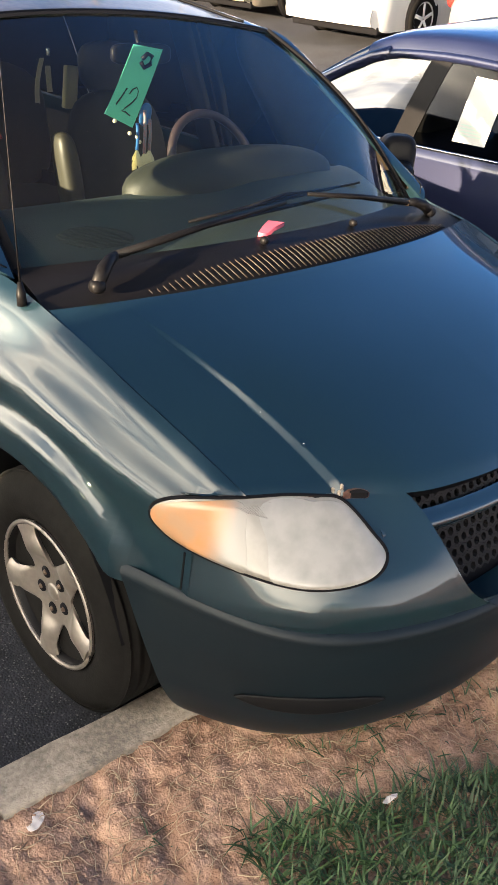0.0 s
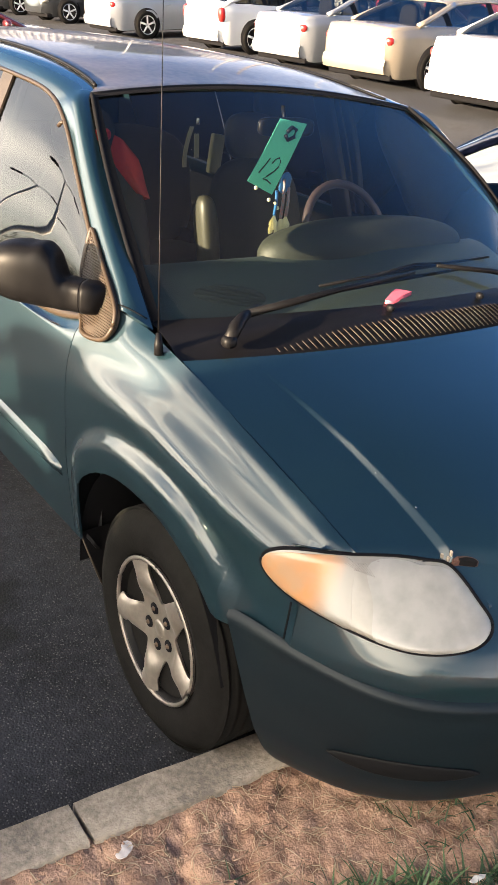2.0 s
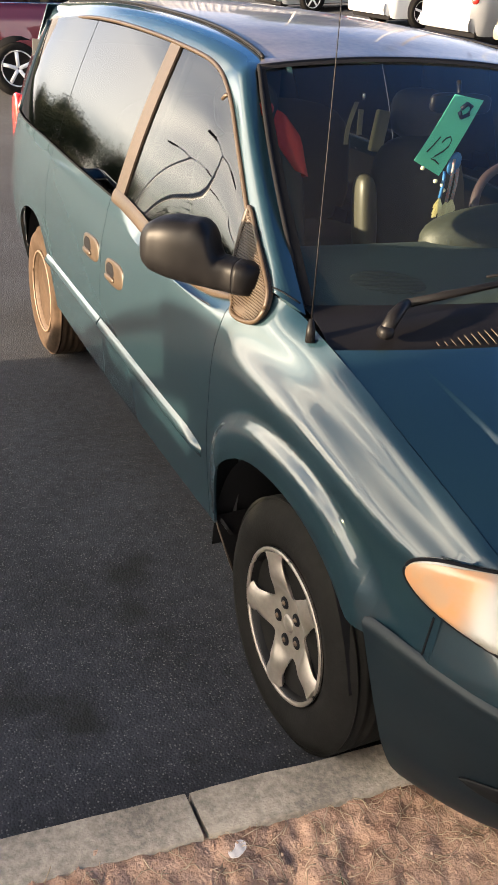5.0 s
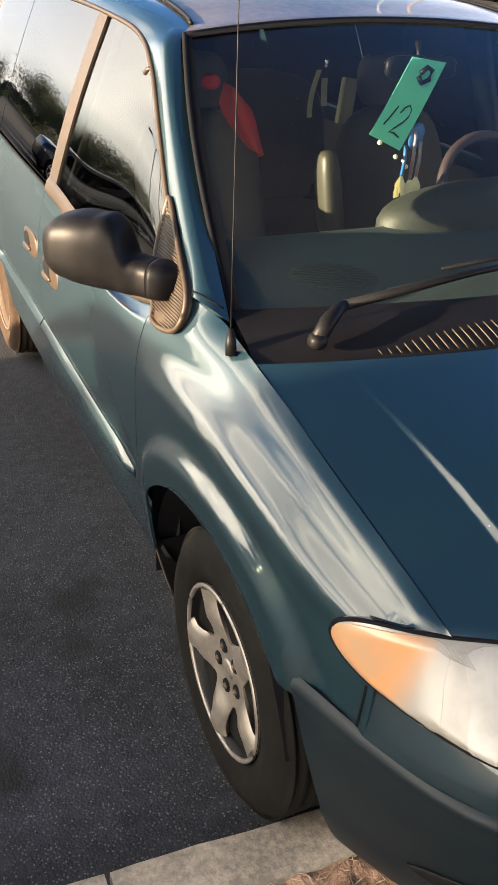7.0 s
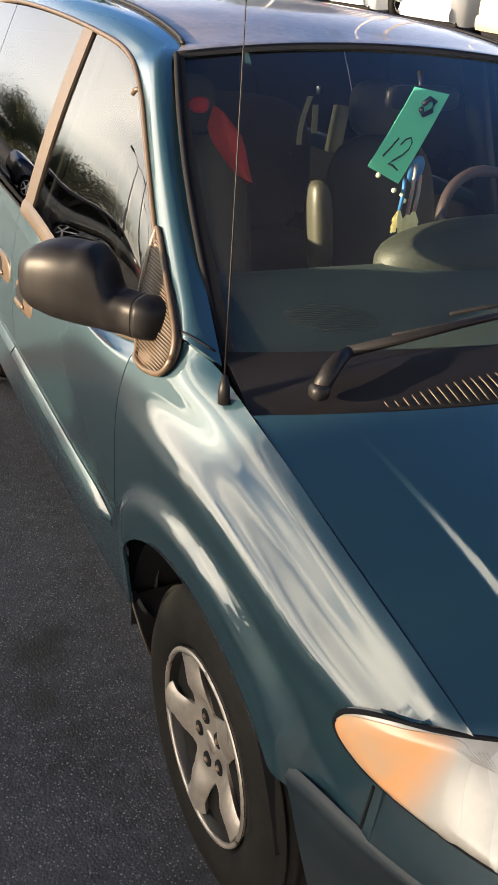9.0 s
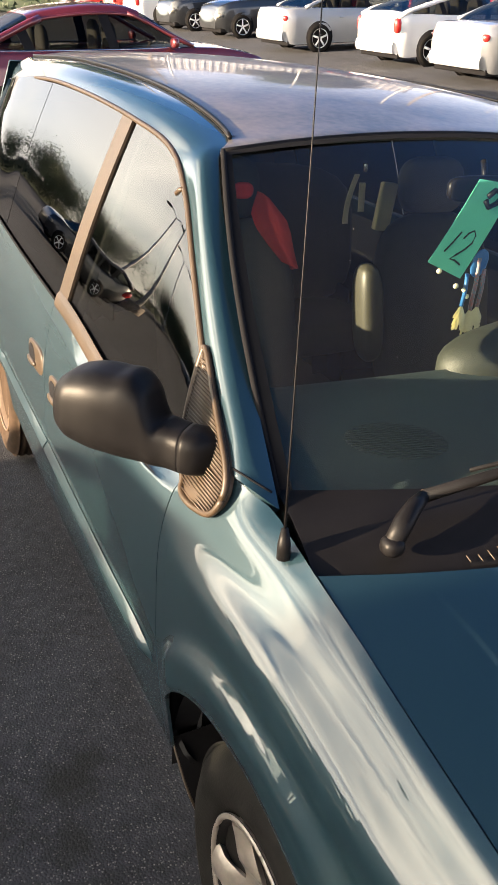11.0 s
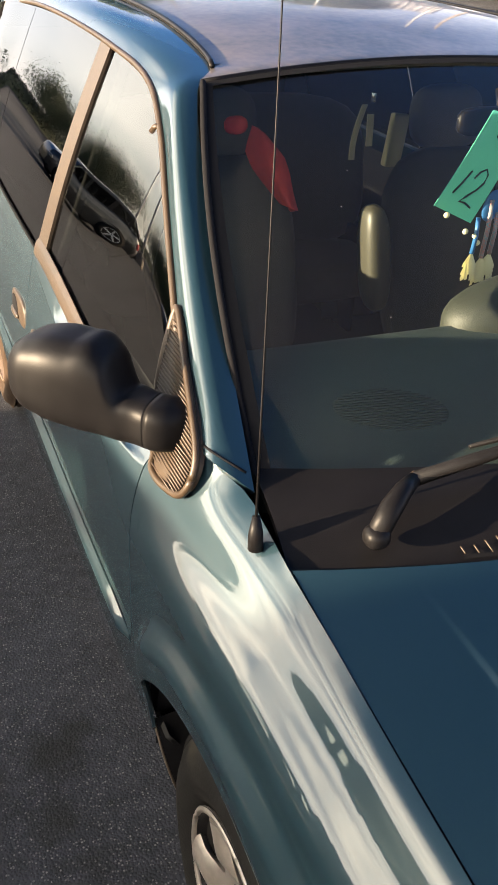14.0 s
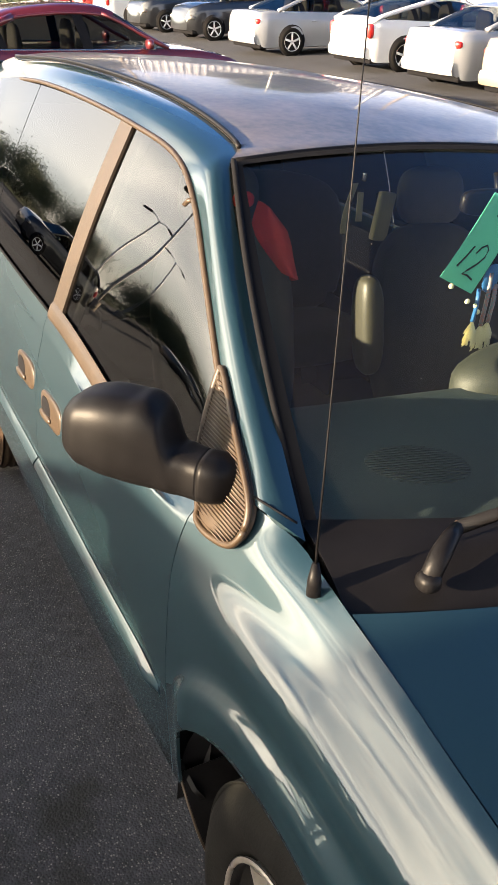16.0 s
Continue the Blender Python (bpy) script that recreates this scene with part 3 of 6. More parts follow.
# painted shell
for sx in (-1, 1):
    part("front_door", side_panel(1.3700, 2.4645, sx), TEAL, van)
    part("sliding_door", side_panel(2.4675, 3.402, sx, RW), TEAL, van)
    part("rear_quarter", side_panel(3.405, 4.74, sx, RW), TEAL, van)
    part("roof_rail", sheet(lin(0, 5, 60), lin(0, 1, 9), lambda t, k: rail_point(t, k, sx), 0.012, flip=sx > 0), TEAL, van)
    part("roof_ditch_trim", tube([Vector((sx * (RAIL_IN(t)[0] - .004), RAIL_IN(t)[1], RAIL_IN(t)[2] + .006)) for t in lin(2.35, 5, 30)], 0.006), BLACK, van)
    part("window_trim", tube([Vector((sx * (RAIL_OUT(t)[0] + .004), RAIL_OUT(t)[1], RAIL_OUT(t)[2] - .006)) for t in lin(0.9, 5, 50)], 0.0075), TRIM, van)
    part("belt_trim", sheet(lin(1.36, 2.44, 24), lin(-1, 1, 7), lambda y, k: pane_point(y, 0.03 + .045 * k, sx, -0.004 - .007 * (1 - k ** 4)), .006, flip=sx < 0), TRIM, van)
    part("belt_seal", tube([pane_point(y, 0.012, sx, -0.003) for y in lin(2.45, 4.4, 30)], 0.004), DARK, van)
    part("front_door_glass", sheet(lin(1.40, 2.345, 24), lin(0.01, 1, 14), lambda y, k: pane_point(y, k, sx), 0.0, flip=sx < 0), DOORGLASS, van).visible_shadow = False
    part("sliding_door_glass", sheet(lin(2.448, 3.40, 20), lin(0.01, 1, 14), lambda y, k: pane_point(y, k, sx), 0.0, flip=sx < 0), SIDEGLASS, van)
    part("quarter_glass", sheet(lin(3.408, 4.42, 20), lin(0.01, 1, 14), lambda y, k: pane_point(y, k, sx), 0.0, flip=sx < 0), SIDEGLASS, van)
    part("door_pillar", sheet(lin(2.345, 2.440, 5), lin(0.0, 1, 14), lambda y, k: pane_point(y, k, sx, -0.004), 0.012, flip=sx < 0), TRIM, van)
    part("rear_pillar", sheet(lin(4.40, 4.74, 6), lin(0.0, 1, 14), lambda y, k: pane_point(y, k, sx, -0.006), 0.012, flip=sx < 0), TEAL, van)
    part("side_moulding", sheet(lin(1.41, 2.462, 30), lin(0, 1, 7), lambda y, k: side_point(y, height_to_s(y, .588 + (.028 + .032 * min(1, (y - 1.405) / 0.12) ** .5) * k), sx) + Vector((sx * 0.020 * math.sin(math.pi * min(max(k, .03), .97)) * smooth01((y - 1.40) / .05), 0, 0)), 0.006, flip=sx < 0), TEAL, van)
    part("side_moulding", sheet(lin(2.472, 3.36, 24), lin(0, 1, 7), lambda y, k: side_point(y, height_to_s(y, .588 + .06 * k), sx) + Vector((sx * 0.020 * math.sin(math.pi * min(max(k, .03), .97)), 0, 0)), 0.006, flip=sx < 0), TEAL, van)
    part("rocker_sill", sheet(lin(1.30, 3.46, 20), lin(0, 1, 6), lambda y, k: Vector((sx * (.935 - .10 * k), y, .402 - .16 * k)), 0.01, flip=sx > 0), BLACK, van)
    part("wheel_liner", sheet(lin(0.34, math.pi - .1, 24), lin(0, 1, 4), lambda a, k: Vector((sx * (.925 + .025 * math.sin(a) - .47 * k), FW - (ARCH - .012) * math.cos(a), AXLE - .12 * (1 - math.sin(a)) + (ARCH + .008) * math.sin(a)))), DARK, van)
    part("wheel_liner", sheet(lin(0.34, math.pi - .1, 24), lin(0, 1, 4), lambda a, k: Vector((sx * (.925 + .025 * math.sin(a) - .47 * k), RW - (ARCH - .012) * math.cos(a), AXLE - .12 * (1 - math.sin(a)) + (ARCH + .008) * math.sin(a)))), DARK, van)
    part("liner_panel", block((0.02, 1.0, 0.7), (sx * .56, FW, .50)), DARK, van)
    part("liner_panel", block((0.02, 1.0, 0.7), (sx * .56, RW, .50)), DARK, van)
    part("window_stop", tube([Vector((sx * (RAIL_OUT(2.0)[0] + d), RAIL_OUT(2.0)[1] + e, RAIL_OUT(2.0)[2] - f)) for d, e, f in ((.004, .0, .004), (.012, .012, .008), (.012, .032, .020))], .006, 8), TRIM, van)
    part("splash_guard", sheet(lin(0, 1, 10), lin(0, 1, 6), lambda a, k: Vector((sx * (.944 - .030 * a * a - .30 * k), 1.348 - .105 * a - .020 * math.sin(3.14 * a) + .02 * k, .415 - .15 * a)), 0.006, flip=sx > 0), BLACK, van)
    part("liner_panel", block((.50, .012, .22), (sx * .69, 1.382, .53)), DARK, van)
    part("guard_lip", tube([Vector((sx * (.946 - .030 * a * a), 1.350 - .105 * a - .020 * math.sin(3.14 * a), .415 - .15 * a)) for a in lin(0, 1, 10)], .0035, 6), TRIM, van)
    part("panel_gap", tube([rail_point(.06, k, sx) + Vector((0, 0, .001)) for k in lin(.05, .95, 9)], .0022, 5), DARK, van)

part("hood", sheet(sorted(set(lin(-1, 1, 91) + lin(-.90, -.70, 75) + lin(.70, .90, 75))), lin(0, 1, 60), hood_point, 0.016), TEAL, van)
part("roof_panel", sheet(lin(-1, 1, 25), lin(0, 1, 30), lambda u, k: Vector((u * RAIL_IN(2 + 3 * k)[0], RAIL_IN(2 + 3 * k)[1] + (.03 + .12 * k) * (1 - u * u), RAIL_IN(2 + 3 * k)[2] + .042 * (1 - u * u) ** .8)), 0.01), ROOF_PAINT, van, "sun-faded dusty roof panel")
part("windshield", sheet(lin(-1, 1, 33), lin(0, 1, 20), ws_point), WSGLASS, van, "clear windshield with reflections").visible_shadow = False
for a, b in ((-1, -.968), (.968, 1)):
    part("windshield_edge", sheet(lin(a, b, 4), lin(0, 1, 20), lambda u, v: ws_point(u, v) + Vector((0, -.002, .003))), DARK, van)
part("windshield_edge", sheet(lin(-1, 1, 33), lin(.982, 1, 3), lambda u, v: ws_point(u, v) + Vector((0, -.003, .004))), DARK, van)
part("windshield_seal", tube([ws_point(u, 1.0) + Vector((0, .006, .004)) for u in lin(-1, 1, 30)], 0.006), BLACK, van)
for s in (-1, 1):
    part("windshield_seal", tube([ws_point(s, v) + Vector((s * .001, -.006, .006)) for v in lin(-.03, 1, 24)], 0.0065), DARK, van)
part("cowl", sheet(lin(-1, 1, 49), lin(0, 1, 10), cowl_point, 0.02), BLACK, van, "weathered black plastic cowl")
part("tail_panel", sheet(lin(-1, 1, 21), lin(0, 1, 12), lambda u, k: Vector((u * (.825 - .14 * max(0, (k - .55) / .45)), 4.74 + .07 * (1 - u * u) - .18 * max(0, (k - .5) / .5) ** 2, .30 + 1.38 * k)), 0.01, flip=True), TEAL, van)
for sx in (-1, 1):
    part("tail_lamp", pebble((.06, .12, .40), (sx * .838, 4.71, 1.00), 4), REDLENS, van, "red tail lamp")

# front fascia: upper painted cover, ledge and darker, duller lower part
TS = lin(-1.35, 1.35, 121)


COVER_TOP = spline([(0, .622), (.32, .624), (.40, .68), (.48, .81), (.53, .862), (.60, .867), (.73, .869), (.765, .81), (.80, .745), (.87, .730), (1.0, .745), (1.10, .765), (1.20, .80)])
LEAN_BACK = spline([(0, .13), (.53, .135), (.63, .142), (.79, .128), (.95, .100), (1.10, .035), (1.25, .004), (1.35, .0)])


def upper_cover(t, k):
    top = float(COVER_TOP(abs(t))[0])
    z = .612 + (top - .612) * k
    return nose_point(t, z, .002 - float(LEAN_BACK(abs(t))[0]) * max(0, (z - .66) / .21) ** 1.15 - .006 * max(0, 1 - k * 8), .035 * max(0, 1 - (z - .612) / .1))


part("bumper_cover", sheet([t for t in TS if abs(t) <= 1.14], lin(0, 1, 22), upper_cover, 0.012), TEAL, van)
LOWER = spline([(0, -.075, .215), (.10, -.045, .255), (.22, -.020, .318), (.36, -.012, .375), (.6, .004, .49), (.85, .008, .572), (.94, .0115, .601), (.98, .008, .611), (1, -.004, .616)])
part("lower_fascia", sheet(TS, lin(0, 1, 22), lambda t, k: nose_point(t * (1 - .105 * smooth01((abs(t) - .8) / .55) * (1 - k) ** 1.2 - .035 * smooth01((abs(t) - 1.1) / .25)), LOWER(k)[1] + .044 * smooth01((abs(t) - .75) / .55) * k, LOWER(k)[0], .035 * k), 0.012), FASCIA, van, "dull dark teal lower bumper")
# a near-black sheet on the fascia stands in for the shade in the scooped recess
for sx in (-1, 1):
    part("fog_recess_shade", sheet(lin(.58, 1.0, 24), lin(0, 2 * math.pi, 16), lambda t, a: nose_point(sx * t, .385 + .030 * (t - .8) + .026 * math.sin(a) * max(0, math.sin(math.pi * (t - .58) / .42)) ** .5, -.0035 + .003 * math.cos(a))), GRILLE, van)

# ---- the minivan's lamps, grille, wheels and fittings ----
def lamp_lift(t, z, out):
    lean = float(LEAN_BACK(t)[0]) * max(0, (z - .725) / .145) ** 1.1
    return nose_point(LAMP_SIDE * t, z, .004 - lean + out)


def rounded(points, n=6):
    """A closed smooth outline through points."""
    m = len(points)
    at = spline([(i - 2, *points[(i - 2) % m]) for i in range(m + 5)])
    return [tuple(float(c) for c in at(k / n)) for k in range(m * n)]


LAMP = rounded([(.630, .778), (.660, .748), (.74, .732), (.84, .727), (.95, .735), (1.08, .755), (1.17, .781), (1.222, .818), (1.208, .857), (1.13, .881), (.97, .881), (.82, .875), (.755, .869), (.705, .847), (.660, .812)])
LAMP_MID = tuple(sum(p[i] for p in LAMP) / len(LAMP) for i in (0, 1))


def lens_out(t, z):
    """How far the lens stands proud at (t, z): full in the middle, falling off towards its rim."""
    dt, dz, k = t - LAMP_MID[0], z - LAMP_MID[1], 0
    for (ta, za), (tb, zb) in zip(LAMP, LAMP[1:] + LAMP[:1]):
        ta, tb, za, zb = ta - LAMP_MID[0], tb - LAMP_MID[0], za - LAMP_MID[1], zb - LAMP_MID[1]
        run = dt * (zb - za) - dz * (tb - ta)
        far = (ta * (zb - za) - za * (tb - ta)) / run if abs(run) > 1e-9 else -1
        w = (ta * dz - za * dt) / -run if abs(run) > 1e-9 else -1
        if far > 0 and -1e-6 <= w <= 1 + 1e-6:
            k = max(k, min(1 / far, 1))
    return .014 * (1 - max(0, (k - .8) / .2) ** 2 * .9)


def inlay(outline):
    return patch(outline, lambda t, z, o: lamp_lift(t, z, lens_out(t, z) + .0009 if o > 0 else o), .014, 14)


AMBER_BIT = rounded([(1.00, .743), (1.10, .762), (1.17, .784), (1.219, .819), (1.202, .854), (1.13, .875), (1.03, .876), (1.01, .82)])
BOWL = rounded([(.640, .780), (.668, .751), (.74, .735), (.84, .730), (.93, .737), (.955, .80), (.985, .873), (.82, .870), (.760, .865), (.712, .845), (.668, .811)])
for LAMP_SIDE in (-1, 1):
    lamp = part("headlamp", patch(LAMP, lamp_lift, .014, 10), LENS, van, "hazy yellowed headlamp lens")
    part("turn_signal", inlay(AMBER_BIT), AMBER, lamp, "amber turn signal lens")
    part("reflector_bowl", inlay(BOWL), LENS_DEEP, lamp, "greyer reflector bowl behind the haze")
    for i in range(8):
        t = .998 + .0062 * i
        part("flute", tube([lamp_lift(t - .03 * k, .871 - .024 * k * (1 - i / 16), lens_out(t - .03 * k, .871 - .024 * k * (1 - i / 16)) + .0008) for k in lin(0, 1, 5)], .0008, 5), LENS, lamp)
    part("lamp_gasket", tube([lamp_lift(t, z, .001) for t, z in LAMP + LAMP[:1]], .0042, 6), DARK, lamp)

# honeycomb grille behind a painted bar
def grille_back(x, z):
    return Vector((x, .078 + .44 * (z - .62) + .10 * x * x, z))


net = bmesh.new()
cell, wall = .0155, .0052
for row in range(-1, 11):
    for col in range(-19, 20):
        cx, cz = (col + .5 * (row % 2)) * cell * 1.88, .618 + row * cell * 1.62 + 1.2 * cell
        side_limit = .36 + .19 * smooth01((cz - .62) / .2)
        if abs(cx) > side_limit + .02 or cz > .88:
            continue
        loops = []
        for r, back in ((cell * 1.09, 0.0), (cell - wall, 0.0), (cell - wall, .018)):
            loops.append([net.verts.new(grille_back(cx + r * math.sin(math.pi * k / 3), cz + r * math.cos(math.pi * k / 3) * .96) + Vector((0, back, 0))) for k in range(6)])
        for a, b in zip(loops, loops[1:]):
            for k in range(6):
                net.faces.new((a[k], a[(k + 1) % 6], b[(k + 1) % 6], b[k]))
part("grille_mesh", net, GRILLE, van, "black honeycomb grille mesh", smooth=False)
part("grille_back", sheet(lin(-.60, .60, 9), lin(.54, .88, 5), lambda x, z: grille_back(x, z) + Vector((0, .03, 0))), DARK, van)
part("grille_bar", sheet(lin(-.55, .55, 31), lin(0, 1, 9), lambda x, k: grille_back(x, .720 + .05 * k + .16 * x * x) + Vector((0, -.030 * math.sin(math.pi * min(max(k, .08), .92)) - .004, 0)), .02), TEAL, van)
part("hood_underside", sheet(lin(-1, 1, 41), lin(0, 1, 3), lambda u, k: hood_point(u * .97, 0) + Vector((0, .02 + .25 * k, -.028 + .02 * k))), DARK, van)
part("radiator_panel", block((1.3, .02, .7), (0, .42, .52)), DARK, van)
part("engine_floor", block((1.2, 1.1, .02), (0, .95, .24)), DARK, van)

# chipped paint on the nose of the hood
for x0, w in ((-.655, .019), (-.578, .024)):
    pts = []
    for k in range(14):
        a = 6.28319 * k / 14
        r = 1 + .35 * math.sin(3.1 * k) * math.cos(1.7 * k)
        pts.append((x0 + w * r * math.cos(a), .003 + .010 * r * math.sin(a)))
    chip = part("paint_chip", patch(pts, lambda x, v, o: hood_point(x / .787, max(v, 0.0)) + Vector((0, -.006, .0035 + o)), .0006, 4), RUST, van, "rusty chipped hood edge")
    part("bare_hole", patch([(x0 + (x - x0) * .72 + .004, v * .72 + .001) for x, v in pts], lambda x, v, o: hood_point(x / .787, max(v, 0.0)) + Vector((0, -.007, .0045 + o)), .001, 3), DARK, chip)
for fx, fv in ((-.622, .010), (-.614, .022), (-.606, .012), (-.598, .020), (-.668, .008)):
    part("bare_metal_fleck", patch([(fx + .0024 * math.cos(a) * (1 + .4 * math.sin(5 * a)), fv + .0034 * math.sin(a)) for a in lin(0, 5.4, 7)], lambda x, v, o: hood_point(x / .787, max(v, 0)) + Vector((0, -.004, .003 + o)), .0006, 3), CONCRETE, van)
for sx in (-1, 1):
    LAMP_SIDE = sx
    corner = Vector((sx * SIDE[-1](.342)[0], .340, SIDE[-1](.342)[1]))

    def tip(k, corner=corner):
        """The lamp's upper edge, from its outer end to the hood's corner."""
        return lamp_lift(1.160 - .120 * k, .8855 + .002 * k, -.005).lerp(corner, k ** 2)
    part("fender", side_panel(.392, 1.367, sx, FW, m=40, nose=tip), TEAL, van)
    part("panel_gap", tube([side_point(.409 + .004 * k, height_to_s(.409, .752 - .10 * k), sx) + Vector((sx * .0015, 0, 0)) for k in lin(0, 1, 7)], .0028, 5), DARK, van)
part("grille_sill", sheet(lin(-.43, .43, 21), lin(0, 1, 4), lambda t, k: upper_cover(t, 1).lerp(grille_back(upper_cover(t, 1).x, .56) + Vector((0, .02, 0)), k), 0, flip=False), TEAL, van)
part("hood_dent_stud", pebble((.004, .004, .003), hood_point(-.60 / .79, .18) + Vector((0, 0, .002)), 2, n=8), CHROME, van)


def tyre_bm(r, w):
    g = []
    for i, a in enumerate((-.62, -.31, 0, .31, .62)):
        g += [(r - .001, a * w / 2 - .011), (r - .010, a * w / 2 - .006), (r - .010, a * w / 2 + .006), (r - .001, a * w / 2 + .011)]
    prof = [(.205, -w / 2 + .035), (.225, -w / 2 + .012), (.27, -w / 2 - .002), (.305, -w / 2 + .006), (r - .018, -w / 2 + .022), (r - .005, -w / 2 + .04)]
    prof = prof + g + [(a, -b) for a, b in prof[::-1]]
    return lathe(prof, 64)


def wheel(m, alloy, side):
    """A wheel about its own x axis; the outer face looks along side."""
    root = new("front_wheel" if alloy else "rear_wheel")
    root.parent, root.matrix_local = van, m
    root["label"] = "five-spoke silver alloy wheel" if alloy else "dusty steel wheel"
    part("tyre", tyre_bm(.348 if alloy else .338, .225), RUBBER if alloy else DUSTY_RUBBER, root)
    out = side * .094
    metal = ALLOY if alloy else STEEL
    part("rim_barrel", lathe([(.150, -.09 * side), (.200, -.09 * side), (.196, 0), (.200, side * .085), (.212, side * .097), (.216, side * .101), (.209, side * .103), (.200, side * .094), (.190, side * .05), (.185, -.02 * side), (.150, -.08 * side)], 56), BLACK if alloy else STEEL, root)
    part("rim_lip", tube([(side * .0995, .2085 * math.sin(a), .2085 * math.cos(a)) for a in lin(0, 6.28319, 65)], .0065, 8), metal, root)
    part("brake_disc", lathe([(.0, side * .0), (.199, side * .0), (.199, side * .012), (.0, side * .012)], 32), DARK, root)
    if alloy:
        for i in range(5):
            mid = i * 72 + 31

            def f(k, r):
                win = 25 * min(max((r - .092) / .085, 0), 1) ** .50 * (1 - .10 * smooth01((r - .165) / .03))
                a = radians(mid + k * (36 - win))
                lift = .017 * math.cos(k * math.pi / 2) ** .7 * smooth01((r - .085) / .05) - .012 * (1 - smooth01((r - .05) / .11)) - .003
                return Vector((out + side * lift, r * math.sin(a), r * math.cos(a)))
            part("spoke", sheet(lin(-1, 1, 13), [.024, .05, .072, .084, .0905, .0922, .0932, .095, .099, .106, .117, .131, .143, .158, .172, .185, .194, .202], f, .035, flip=side < 0), ALLOY, root)
        for i in range(5):
            a = radians(i * 72 + 31)
            part("lug_recess", lathe([(.0, out - side * .0105), (.0165, out - side * .0105), (.0185, out - side * .016), (.0, out - side * .016)], 16), DARK, root).location = (0, .058 * math.sin(a), .058 * math.cos(a))
            part("lug_nut", lathe([(.0, out - side * .004), (.005, out - side * .005), (.0085, out - side * .012), (.0, out - side * .012)], 8), STEEL, root).location = (0, .058 * math.sin(a), .058 * math.cos(a))
        part("centre_cap", lathe([(.0, out - side * .009), (.021, out - side * .010), (.026, out - side * .014), (.027, out - side * .022), (.0, out - side * .022)], 28), ALLOY, root)
    else:
        part("wheel_disc", lathe([(.0, side * .03), (.055, side * .032), (.065, side * .052), (.10, side * .060), (.14, side * .040), (.175, side * .03), (.192, side * .05), (.19, side * .02), (.0, side * .015)], 40), STEEL, root)
        for i in range(5):
            a = radians(i * 72)
            part("lug_nut", lathe([(.0, side * .062), (.009, side * .060), (.010, side * .045), (.0, side * .045)], 8), CHROME, root).location = (0, .045 * math.sin(a), .045 * math.cos(a))
            part("vent_hole", pebble((.006, .05, .022), (side * .046, .148 * math.sin(a + .6), .148 * math.cos(a + .6)), 2.5, Euler((-(a + .6), 0, 0)).to_matrix(), 8), DARK, root)
    return root


STEER = 0.0
for sx in (-1, 1):
    wheel(pose(sx * .838, .895, AXLE + .014, 0, 0, STEER), True, sx)
    wheel(pose(sx * .848, RW, AXLE + .004), False, sx)

